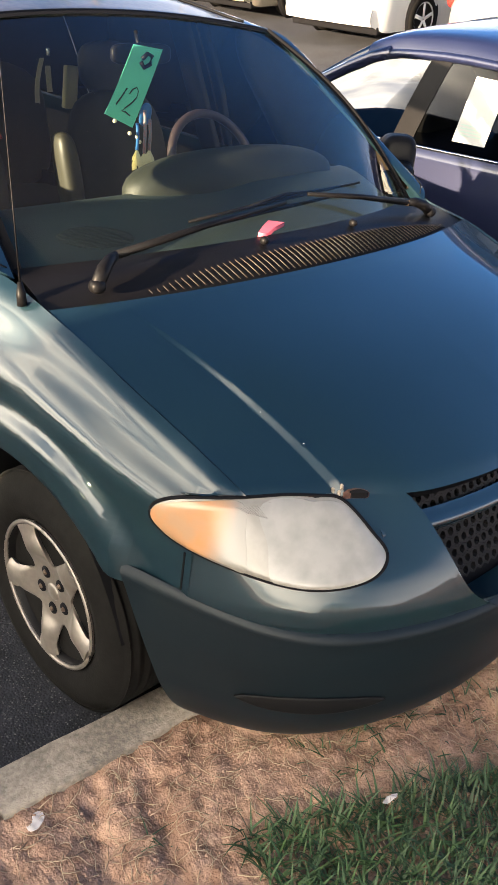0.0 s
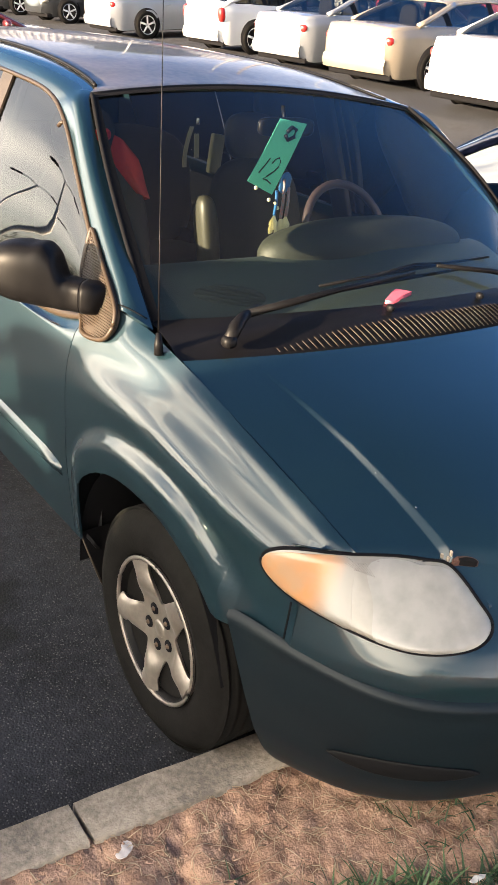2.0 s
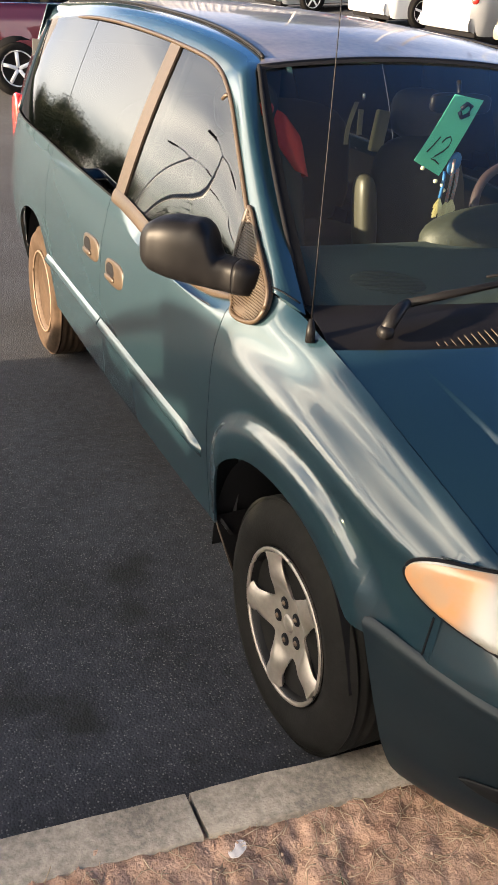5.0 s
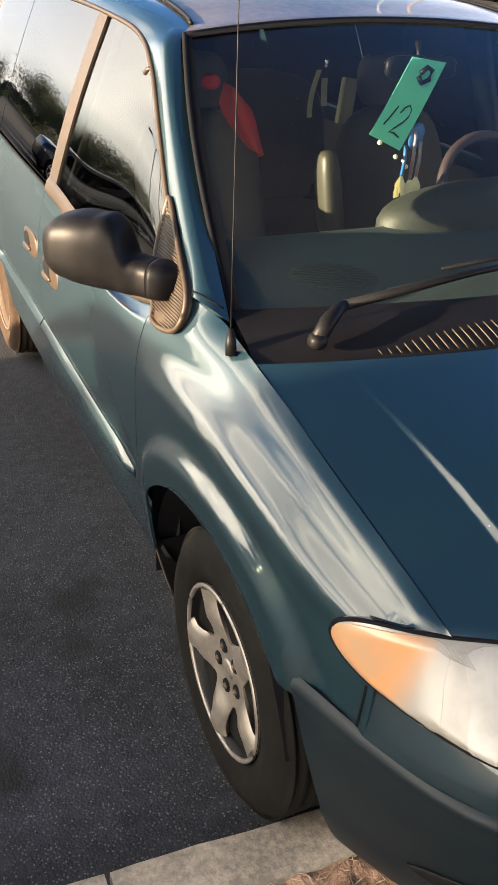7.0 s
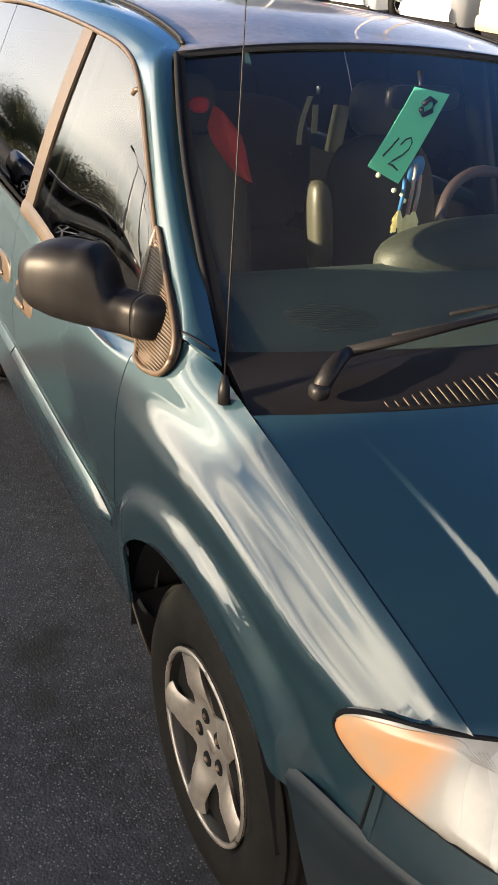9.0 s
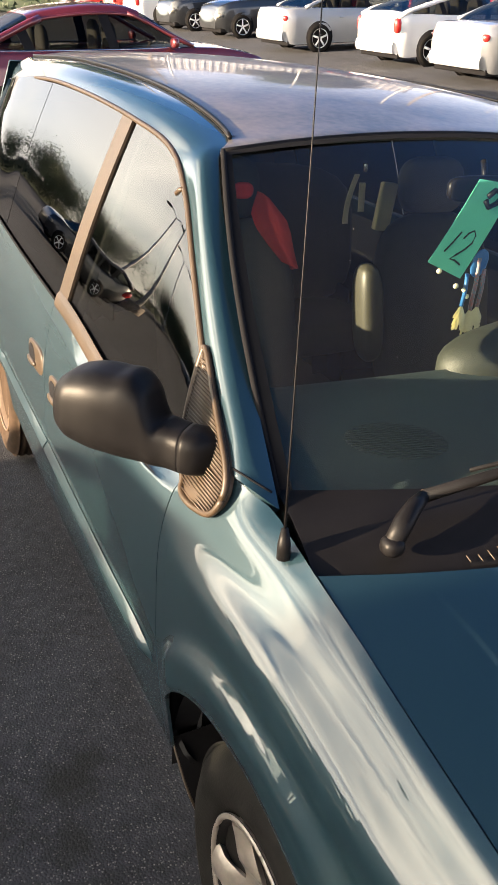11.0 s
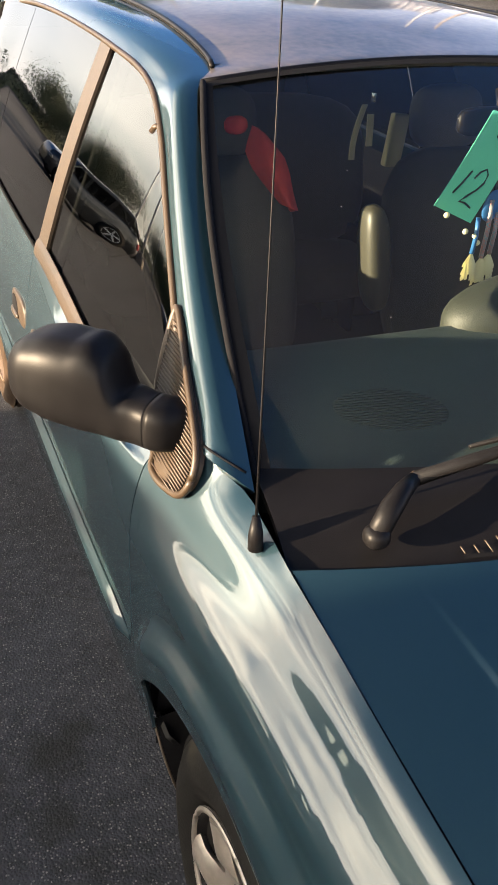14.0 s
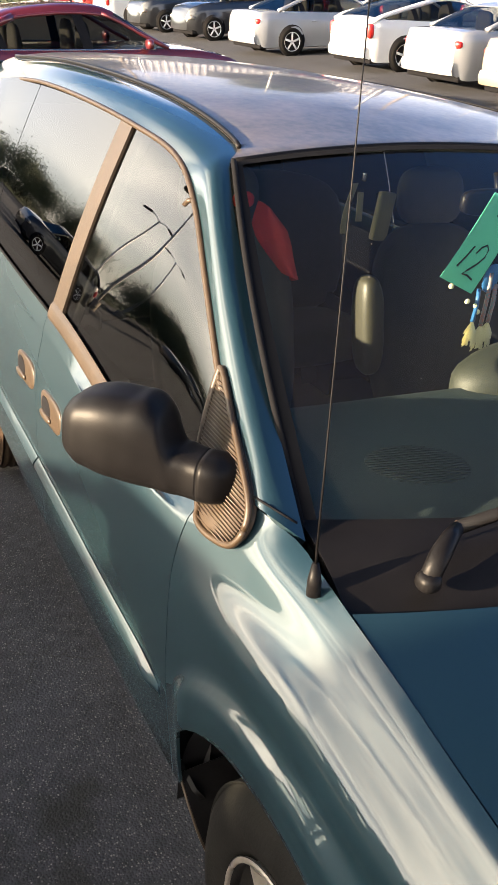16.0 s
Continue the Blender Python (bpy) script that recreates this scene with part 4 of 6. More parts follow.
# door mirrors on ribbed corner panels, handles
for sx in (-1, 1):
    def sail_lift(y, z, o, sx=sx):
        x = .933 - .33 * (z - 1.09)
        if z < 1.16:
            x = max(x, side_point(y, height_to_s(y, min(z, section(y)[1][-1])), 1).x + .002)
        return Vector((sx * (x + o), y, z))
    SAIL = rounded([(1.196, 1.130), (1.213, 1.093), (1.260, 1.074), (1.318, 1.071), (1.356, 1.086), (1.408, 1.140), (1.444, 1.205), (1.462, 1.302), (1.448, 1.316), (1.36, 1.262), (1.272, 1.210), (1.212, 1.170)], 4)
    mirror = part("corner_panel", patch(SAIL, sail_lift, .006, 8), TRIM, van, "ribbed black corner panel")
    part("panel_rim", tube([sail_lift(y, z, .003) for y, z in SAIL + SAIL[:1]], .0070, 8), TRIM, mirror)
    for i in range(34):
        z = 1.082 + .0066 * i
        cuts = sorted(ya + (yb - ya) * (z - za) / (zb - za) for (ya, za), (yb, zb) in zip(SAIL, SAIL[1:] + SAIL[:1]) if (za - z) * (zb - z) < 0)
        if len(cuts) > 1 and cuts[-1] - cuts[0] > .03:
            part("rib", tube([sail_lift(cuts[0] + .010, z, .0068), sail_lift(cuts[-1] - .010, z, .0068)], .0020, 5), TRIM, mirror)
    # housing and arm in one flowing shape, its underside a straight line
    spine = spline([(-.14, .852, 1.308), (-.05, .888, 1.303), (0, .908, 1.304), (.3, .970, 1.357), (.6, 1.040, 1.427), (1, 1.134, 1.522)])
    tops = spline([(-.14, 1.206), (-.05, 1.209), (0, 1.214), (.28, 1.221), (.345, 1.226), (.375, 1.246), (.405, 1.278), (.45, 1.297), (.60, 1.304), (.80, 1.299), (.90, 1.286), (.96, 1.267), (1.0, 1.232)])
    feet = spline([(-.14, 1.128), (-.05, 1.129), (0, 1.130), (.3, 1.133), (.6, 1.139), (.80, 1.147), (.92, 1.161), (.97, 1.178), (1.0, 1.204)])
    deep = spline([(-.05, .044), (0, .046), (.26, .048), (.40, .058), (.55, .070), (.80, .070), (.92, .060), (.97, .046), (1.0, .020)])

    def shell_point(t, a, grow=0.0):
        (x, y), zt, zb, w = spine(t), float(tops(t)[0]), float(feet(t)[0]), float(deep(t)[0]) + grow
        g = lambda c: math.copysign(abs(c) ** .62, c)
        h = w * g(math.cos(a))
        return Vector((sx * (x - .70 * h), y + .71 * h, (zt + zb) / 2 + ((zt - zb) / 2 + grow) * g(math.sin(a))))

    def loft(ts):
        bm = sheet(ts, lin(0, 6.28319, 49), lambda t, a: shell_point(t, a))
        bmesh.ops.remove_doubles(bm, verts=bm.verts[:], dist=1e-5)
        bmesh.ops.holes_fill(bm, edges=[e for e in bm.edges if e.is_boundary], sides=0)
        bmesh.ops.recalc_face_normals(bm, faces=bm.faces[:])
        return bm
    arm = part("mirror_arm", loft(lin(-.14, .145, 10)), BLACK, mirror)
    shell = part("mirror_housing", loft(lin(.150, .90, 56) + [.92, .94, .96, .975, .99, 1.0]), BLACK, mirror, "scratched black mirror housing")
    part("arm_seam", tube([shell_point(.1475, a, -.0012) for a in lin(0, 6.28319, 49)], .0016, 5), DARK, arm)
    part("housing_seam", tube([shell_point(t, -1.15, .0002) for t in lin(-.02, .36, 12)], .0011, 5), DARK, shell)
    part("mirror_face", sheet(lin(.50, .93, 10), lin(-1, 1, 8), lambda t, k: shell_point(t, 0, .002) + Vector((0, 0, .052 * k)), .003, flip=sx > 0), CHROME, shell)
    for y0, z0 in ((2.285, .882), (2.60, .893)):
        tilt = Euler((radians(-4), 0, 0)).to_matrix()
        x0 = side_point(y0, height_to_s(y0, z0), 1).x
        h = part("handle_plate", pebble((.022, .225, .098), (sx * (x0 - .004), y0, z0), 3.2, tilt, 14), TRIM, van, "worn door handle plate")
        part("handle_cup", pebble((.016, .10, .060), (sx * (x0 + .004), y0 + .030, z0 + .004), 2.4, tilt, 12), DARK, h)
        part("handle_grip", pebble((.020, .115, .024), (sx * (x0 + .008), y0 + .030, z0 - .022), 2.6, tilt, 12), TRIM, h)

# cowl louvres, washers, wipers, aerial
LOUVRE_U = lin(-.70, .78, 62)
for i, u in enumerate(LOUVRE_U):
    k = (i / 61) * 2 - 1
    top = .10 + .42 * (1 - abs(k) ** 2.4)
    pts = [cowl_point(u - .030 * v / .5, v) + Vector((0, 0, .0065)) for v in lin(.07, max(top, .13), 6)]
    part("louvre_slat", tube(pts, .0016, 4), TRIM, van)
part("louvre_bed", sheet(lin(-.71, .79, 50), lin(0, 1, 6), lambda u, k: cowl_point(u, .05 + (.03 + .44 * (1 - abs(((u + .70) / .74) - 1) ** 2.4)) * k) + Vector((0, 0, .002))), DARK, van)
for x in (-.19, .19):
    part("washer_nozzle", pebble((.022, .026, .022), cowl_point(x / .83, .72) + Vector((0, 0, .012)), 2.4, n=10), BLACK, van)


def wiper(pivot, elbow, tip, blade):
    p, e, t = (Vector(v) for v in (pivot, elbow, tip))
    w = part("wiper_arm", tube([p + Vector((0, 0, .006)), p.lerp(e, .35) + Vector((0, 0, .016)), p.lerp(e, .7) + Vector((0, 0, .012)), e], .012, 12, [.017, .018, .015, .012]), BLACK, van, "black windshield wiper")
    part("pivot_cap", pebble((.040, .040, .034), p + Vector((0, 0, .004)), 2.5, n=12), BLACK, w)
    part("arm_rod", tube([e, e.lerp(t, .5) + Vector((0, -.004, .006)), t], .007, 8, [.012, .009, .006]), BLACK, w)
    part("arm_clip", block((.022, .016, .020), e, .004, Euler((0, 0, .5)).to_matrix()), STEEL, w)
    a, b = (Vector(v) for v in blade)
    part("blade", tube([a, a.lerp(b, .5) + Vector((0, -.002, .006)), b], .007, 6, [.004, .0075, .004]), BLACK, w)
    part("blade_bridge", tube([a.lerp(b, .3) + Vector((0, -.004, .006)), a.lerp(b, .5) + Vector((0, -.008, .020)), a.lerp(b, .7) + Vector((0, -.004, .006))], .005, 6), BLACK, w)


def on_ws(u, v, h=.012):
    return ws_point(u, v) + Vector((0, -.45 * h, .9 * h))


wiper((-.723, .949, 1.140), (-.632, 1.005, 1.190), on_ws(-.02, .085, .020), (on_ws(-.60, .03), on_ws(.34, .085)))
wiper((.655, .975, 1.146), (.545, .995, 1.190), on_ws(.12, .10, .020), (on_ws(-.435, .075), on_ws(.52, .115)))
part("pink_slip", patch([(-.165, -.012), (-.125, .012), (-.105, .022), (-.055, .006), (-.10, -.004), (-.14, -.022)], lambda x, v, o: ws_point(x / .80, .02) + Vector((0, v * .9, .010 + v * .55 + o)), .0005, 3), PINK, van, "pink paper slip on the glass")
base = Vector((-.880, 1.028, 1.118))
aerial = part("aerial_base", tube([base + Vector((0, 0, -.015)), base + Vector((0, .002, .012)), base + Vector((.001, .006, .04))], .012, 12, [.012, .0115, .006]), BLACK, van, "radio aerial base")
part("aerial_mast", tube([base + Vector((.001 + .045 * k, .006 + .12 * k, .035 + .80 * k)) for k in lin(0, 1, 6)], .0014, 6, [.0022, .0018, .0015, .0014, .0012, .0011]), BLACK, aerial)

# ---- inside the van ----
def dash_point(x, k):
    y = 1.02 + .53 * k + .16 * (x / .8) ** 2 * (1 - k)
    pod = .035 * math.exp(-((x - .38) / .26) ** 4) * smooth01((k - .45) / .4)
    return Vector((x, y, 1.105 + .085 * smooth01(k / .85) + pod - .03 * smooth01((k - .93) / .07)))


dash = part("dashboard", sheet(lin(-.80, .80, 41), lin(0, 1, 24), dash_point, .06), DASH, van, "grey-green vinyl dashboard")
part("dash_face", sheet(lin(-.80, .80, 21), lin(0, 1, 5), lambda x, k: dash_point(x, 1) + Vector((0, .02 * k, -.40 * k))), CABIN, dash)
for i in range(17):
    k = (i - 8) / 8.5
    w = .105 * (1 - k * k) ** .5
    part("speaker_slat", tube([dash_point(-.50 + w * c + .02 * k, .42 - .115 * k) + Vector((0, 0, .0008 + .0012 * (1 - c * c))) for c in lin(-1, 1, 7)], .0019, 5), SPEAKER, dash)
part("cabin_floor", block((1.70, 3.4, .03), (0, 3.0, .36)), CABIN, van)
part("rear_bulkhead", block((1.55, .03, 1.1), (0, 4.55, .95)), CABIN, van)
part("headliner", sheet(lin(-.62, .62, 9), lin(1.95, 4.5, 6), lambda x, y: Vector((x, y, 1.655 + .03 * (1 - (x / .62) ** 2)))), CABIN, van)
for sx in (-1, 1):
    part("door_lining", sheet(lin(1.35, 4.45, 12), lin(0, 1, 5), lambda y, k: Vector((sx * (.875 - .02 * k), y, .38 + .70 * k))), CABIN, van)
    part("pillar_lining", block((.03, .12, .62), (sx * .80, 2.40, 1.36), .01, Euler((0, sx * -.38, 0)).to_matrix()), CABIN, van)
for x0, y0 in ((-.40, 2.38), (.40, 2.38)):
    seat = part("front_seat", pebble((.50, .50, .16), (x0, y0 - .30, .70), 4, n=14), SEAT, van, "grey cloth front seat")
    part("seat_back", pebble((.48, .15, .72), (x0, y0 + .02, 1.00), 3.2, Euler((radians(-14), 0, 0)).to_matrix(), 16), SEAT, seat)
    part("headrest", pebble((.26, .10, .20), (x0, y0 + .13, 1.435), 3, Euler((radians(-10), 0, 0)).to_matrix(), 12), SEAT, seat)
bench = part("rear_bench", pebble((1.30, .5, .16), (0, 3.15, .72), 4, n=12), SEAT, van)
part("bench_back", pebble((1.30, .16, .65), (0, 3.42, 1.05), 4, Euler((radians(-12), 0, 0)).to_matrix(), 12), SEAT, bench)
wheel_turn = Euler((radians(62), 0, 0)).to_matrix()
hub_at = Vector((.285, 1.675, 1.200))
part("steering_wheel", tube([hub_at + wheel_turn @ Vector((.188 * math.cos(a), .188 * math.sin(a), 0)) for a in lin(0, 6.28319, 49)], .016, 10), WHEELRIM, van, "dark steering wheel")
part("steering_hub", pebble((.15, .14, .06), hub_at + Vector((0, -.02, -.01)), 3, wheel_turn, 10), BLACK, van)
for a in (.25, 2.9, 4.71):
    part("steering_spoke", tube([hub_at + Vector((0, -.01, 0)), hub_at + wheel_turn @ Vector((.18 * math.cos(a), .18 * math.sin(a), 0))], .014, 8), BLACK, van)
part("instrument_hood", pebble((.94, .24, .22), (.245, 1.52, 1.185), 2.4, n=18), POD, van, "olive vinyl instrument hood")
part("rear_view_mirror", pebble((.24, .03, .065), (.0, 1.74, 1.565), 4, n=10), BLACK, van)
part("mirror_stalk", tube([(0, 1.745, 1.57), (0, 1.77, 1.63)], .008), BLACK, van)

# ---- hanging and lying things in the van ----
card = thing("numbered_card", pose(VAN_X, 0, 0), "green card marked 12 hanging from the mirror", "card")
C0, CU, CV = Vector((-.166, 1.712, 1.393)), Vector((.115, .006, -.050)), Vector((.092, -.03, .206))


def card_at(a, b):
    """The card hangs a little twisted."""
    return C0 + CU * a + CV * b + Vector((.006, 0, .034)) * a * b


part("card_sheet", sheet(lin(0, 1, 5), lin(0, 1, 8), lambda a, b: card_at(a, b) + Vector((0, -.004 * math.sin(3 * b), 0)), .001, flip=False), CARD, card)
CN = CU.cross(CV).normalized()
if CN.y > 0:
    CN = -CN


def stroke(points):
    return tube([card_at(a, b) + CN * .003 for a, b in points], .0026, 6)


part("digit_one", stroke([(.20, .18), (.27, .30), (.33, .43)]), INK, card)
part("digit_two", stroke([(.47, .37), (.52, .44), (.62, .48), (.72, .44), (.74, .36), (.66, .28), (.52, .19), (.44, .13), (.58, .14), (.76, .12)]), INK, card)
part("card_clip", tube([card_at(a, b) + CN * .006 for a, b in ((.42, .80), (.58, .74), (.74, .80), (.70, .90), (.52, .92), (.42, .84))], .007, 6), BLACK, card)
part("hanger_cord", tube([C0 + CU * .6 + CV * .82, Vector((.02, 1.735, 1.56))], .002, 5), BLACK, card)
charm = thing("feather_charm", pose(VAN_X, 0, 0), "beaded feather charm hanging from the mirror", "charm")
for i, (dx, zt, zb) in enumerate(((-.030, 1.36, 1.275), (.0, 1.40, 1.262), (.022, 1.37, 1.270))):
    part("bead_string", tube([(dx - .015, 1.70, zt), (dx - .012, 1.70, (zt + zb) / 2), (dx - .016, 1.70, zb)], .0055, 7), BEADS if i else BLUEBEAD, charm)
    f = bmesh.new()
    rf = random.Random(i)
    for _ in range(60):
        a = rf.uniform(0, 6.28)
        p = Vector((dx - .016, 1.70, zb + .004))
        e = p + Vector((.016 * math.cos(a), .012 * math.sin(a), -rf.uniform(.025, .072)))
        s = Vector((.0055, .002, 0))
        f.faces.new([f.verts.new(v) for v in (p - s * .4, p + s * .4, e + s, e - s)])
    part("feather", f, FEATHER, charm, smooth=False)
part("medallion", pebble((.050, .012, .075), (-.008, 1.705, 1.385), 2.2, Euler((0, .3, 0)).to_matrix(), 10), BLUEBEAD, charm)
for x, z in ((-.075, 1.330), (-.045, 1.318), (-.035, 1.300), (-.135, 1.372)):
    part("shell_bead", pebble((.016, .010, .014), (x, 1.70, z), 2, n=7), FEATHER, charm)
part("charm_cord", tube([(-.01, 1.705, 1.42), (.01, 1.735, 1.555)], .002, 5), BLACK, charm)

cloth = thing("red_jacket", pose(VAN_X, 0, 0), "red cloth draped over the passenger seat back", "cloth")
part("cloth", sheet(lin(0, 1, 14), lin(-1, 1, 9), lambda k, v: Vector((-.322 + .100 * k - .012 * math.sin(math.pi * k) + .062 * v * min(1, .35 + 2.2 * k) * (1 - .50 * max(0, (k - .5) / .5)), 2.36 - .02 * k - .02 * (1 - v * v), 1.44 - .215 * k - .012 * v)), .02), REDCLOTH, cloth)
part("cloth_corner", pebble((.07, .03, .05), (-.388, 2.37, 1.452), 2.5, n=8), REDCLOTH, cloth)
rest = thing("armrest_box", pose(VAN_X, 0, 0), "upright grey-beige armrest between the front seats", "armrest")
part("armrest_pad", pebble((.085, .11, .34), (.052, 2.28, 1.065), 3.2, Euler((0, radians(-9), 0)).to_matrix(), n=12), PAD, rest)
belts = thing("seat_belt", pose(VAN_X, 0, 0), "pale seat belts hanging behind the front seats", "seat belt")
part("belt_strap", sheet(lin(0, 1, 10), lin(-1, 1, 3), lambda k, v: Vector((.150 - .030 * math.sin(1.9 * k) + .010 * v, 2.60, 1.46 - .17 * k)), .004), STRAP, belts)
part("belt_strap", sheet(lin(0, 1, 8), lin(-1, 1, 3), lambda k, v: Vector((.178 + .006 * k + .012 * v, 2.605, 1.43 - .10 * k)), .004), STRAP, belts)
part("belt_guide", block((.062, .03, .17), (.285, 2.61, 1.345), .008, Euler((0, radians(6), 0)).to_matrix()), STRAP, belts)
part("belt_buckle", block((.016, .01, .030), (.165, 2.58, 1.485), .003), CHROME, belts)


# ---- ground, kerb and verge ----
def ground_height(x, y):
    """Level under the van and beside it; the rest of the lot falls gently across."""
    s = max(smooth01((math.hypot(x, y) - 5.0) / 5.0), smooth01((x - 0.95) / 0.8))
    return s * (0.0989 * x + 0.0221 * y * smooth01((y - 4) / 4))


TILT_LOT = Matrix(((1, 0, -.0989, 0), (0, 1, -.0221, 0), (.0989, .0221, 1, 0), (0, 0, 0, 1)))
TILT_LOT = TILT_LOT.to_quaternion().to_matrix().to_4x4()


def stand(x, y, turn=0.0):
    """A pose on the sloping lot, turned about its upright."""
    return Matrix.Translation((x, y, ground_height(x, y))) @ TILT_LOT @ pose(0, 0, 0, 0, 0, turn)


def kerb_back(x):
    return .600 - .078 * (x + .735)


def kerb_front(x):
    return .505 - .080 * (x + .705)


def dirt_height(x, y):
    p = Vector((x, y, 0))
    fade = smooth01((y + .75) / .25) * smooth01((x + 2.1) / .3) * smooth01((.75 - x) / .3)
    h = .122 + .022 * noise.noise(p * 3.1) * max(fade, .4) + (.015 * abs(noise.noise(p * 9.0)) + .011 * noise.noise(p * 22.0) + .009 * noise.noise(p * 50.0)) * fade
    h -= .020 * math.exp(-((x + 1.02 + .12 * math.sin(6 * y)) / .035) ** 2) * smooth01((.5 - y) / .1)
    h -= .014 * math.exp(-((x + .93 + .1 * math.sin(5 * y + 1)) / .03) ** 2) * smooth01((.45 - y) / .1)
    return h + .018 * smooth01((y - kerb_front(x) + .06) / .05) * 0 + .012 * math.exp(-((y - kerb_front(x) + .03) / .04) ** 2)


xs = sorted(set(lin(-400, -20, 9) + lin(-20, -3, 9) + lin(-3, 4, 29) + lin(4, 30, 27) + lin(30, 500, 14)))
ys = sorted(set([0.40] + lin(0.8, 20, 40) + lin(20, 80, 16) + lin(80, 900, 12)))
tagged(finish(sheet(xs, ys, lambda x, y: Vector((x, y, ground_height(x, y)))), "ground", ASPHALT), "dark worn asphalt parking lot surface", "ground", kind="structure")
xs = sorted(set(lin(-60, -2.2, 12) + lin(-2.2, -1.75, 12) + lin(-1.75, .35, 200) + lin(.35, 1.2, 16) + lin(1.2, 60, 12)))
ds = sorted(set(lin(0, .9, 95) + lin(.9, 1.6, 12) + lin(1.6, 40, 12)))
tagged(finish(sheet(xs, ds, lambda x, d: Vector((x, kerb_front(x) + .012 - d, dirt_height(x, kerb_front(x) + .012 - d))), flip=True), "verge", DIRT), "bare reddish clay verge with dry stalks", "dirt", kind="structure")


def kerb_stone(x0, x1):
    prof = [(0, -.05), (0, .118), (.004, .136), (.014, .147), (.030, .151), (.5, .152), (.97, .150), (.988, .144), (.997, .130), (1, -.05)]

    def f(i, x):
        k, z = prof[i]
        y = kerb_back(x) + (kerb_front(x) - .035 - kerb_back(x)) * k
        w = .0022 * noise.noise(Vector((x * 14, y * 14, z * 14))) + .0012 * noise.noise(Vector((x * 50, y * 50, 0)))
        return Vector((x, y + w, z + w))
    return sheet(list(range(len(prof))), lin(x0, x1, 50), f, .05)


kerb = thing("kerb", Matrix(), "weathered concrete kerb with open joints", "kerb", kind="structure")
JOINT = -1.262
for i in range(-4, 5):
    part("kerb_stone", kerb_stone(JOINT + 3.05 * i + .006, JOINT + 3.05 * (i + 1) - .006), CONCRETE, kerb)

# dry stalks, clods and grass on the verge
rng = random.Random(4)


def blade(bm, x, y, z, length, width, lean, way, bend):
    a = Vector((math.cos(way), math.sin(way), 0))
    side = Vector((-a.y, a.x, 0)) * width / 2
    prev = None
    for i in range(4):
        k = i / 3
        up = length * (k * math.cos(lean) - bend * k * k * .5)
        p = Vector((x, y, z)) + a * length * (k * math.sin(lean) + bend * k * k * .45) + Vector((0, 0, up))
        w = side * (1 - k ** 2) + side * .06
        cur = (bm.verts.new(p - w), bm.verts.new(p + w))
        if prev:
            bm.faces.new((prev[0], prev[1], cur[1], cur[0]))
        prev = cur


def in_grass(x, y):
    edge = .105 - .46 * (x + .76) + .045 * noise.noise(Vector((x * 7, y * 7, 3)))
    return y < edge and x > -.90 + .25 * max(0, .02 - y) + .05 * noise.noise(Vector((x * 5, y * 9, 8)))


bm = bmesh.new()
for _ in range(9000):
    x, y = rng.uniform(-.98, .25), rng.uniform(-.75, .2)
    if in_grass(x, y):
        blade(bm, x, y, dirt_height(x, y) - .004, rng.uniform(.045, .105), rng.uniform(.004, .0075), rng.uniform(.1, .75), rng.uniform(0, 6.28), rng.uniform(.2, .9))
for cx, cy, n, r in ((-.40, .20, 34, .06), (-.30, .12, 40, .07), (-.52, .13, 26, .05), (-.22, .22, 34, .06), (-1.02, .27, 8, .02), (-.62, .21, 10, .04), (-.10, .05, 40, .08), (-.12, .25, 30, .07)):
    for _ in range(n):
        x, y = rng.gauss(cx, r), rng.gauss(cy, r)
        blade(bm, x, y, dirt_height(x, y) - .004, rng.uniform(.025, .07), rng.uniform(.003, .006), rng.uniform(.3, 1.1), rng.uniform(0, 6.28), rng.uniform(.2, .9))
tagged(finish(bm, "grass", GRASS), "thick green grass growing on the clay verge", "grass", kind="stuff")
bm = bmesh.new()
for _ in range(1500):
    x, y = rng.uniform(-1.75, .1), rng.uniform(-.45, .55)
    if y > kerb_front(x) - .02 or (in_grass(x, y) and rng.random() < .8):
        continue
    a, n = rng.uniform(0, 6.28), rng.uniform(.02, .09)
    pts = []
    for k in lin(0, 1, 4):
        px, py = x + n * k * math.cos(a + .7 * k), y + n * k * math.sin(a + .7 * k)
        pts.append(Vector((px, py, dirt_height(px, py) + .002 + .010 * math.sin(3.1 * k) * rng.random())))
    t = tube(pts, .0013, 3, [.0015, .0013, .0011, .0007])
    me = bpy.data.meshes.new("stalk")
    t.to_mesh(me)
    t.free()
    bm.from_mesh(me)
    bpy.data.meshes.remove(me)
tagged(finish(bm, "dry_stalks", STRAW), "dry broken stalks scattered over the clay", "straw", kind="stuff")
bm = bmesh.new()
for _ in range(17000):
    x, y = rng.uniform(-1.75, .3), rng.uniform(-.45, .56)
    if y > kerb_front(x) + .01:
        continue
    r = rng.choice((.0012, .0015, .002, .002, .0025, .003, .003, .004)) * rng.uniform(.7, 1.3)
    at = Vector((x, y, dirt_height(x, y) + r * .3))
    w = [bm.verts.new(at + Vector(c) * r * rng.uniform(.7, 1.3)) for c in ((1, 0, 0), (0, 1, 0), (-1, 0, 0), (0, -1, 0), (.1, .1, .8), (0, 0, -.6))]
    for a in range(4):
        bm.faces.new((w[a], w[(a + 1) % 4], w[4]))
        bm.faces.new((w[(a + 1) % 4], w[a], w[5]))
tagged(finish(bm, "clods", DIRT, smooth=False), "loose clay clods and grit on the verge", "dirt", kind="stuff")
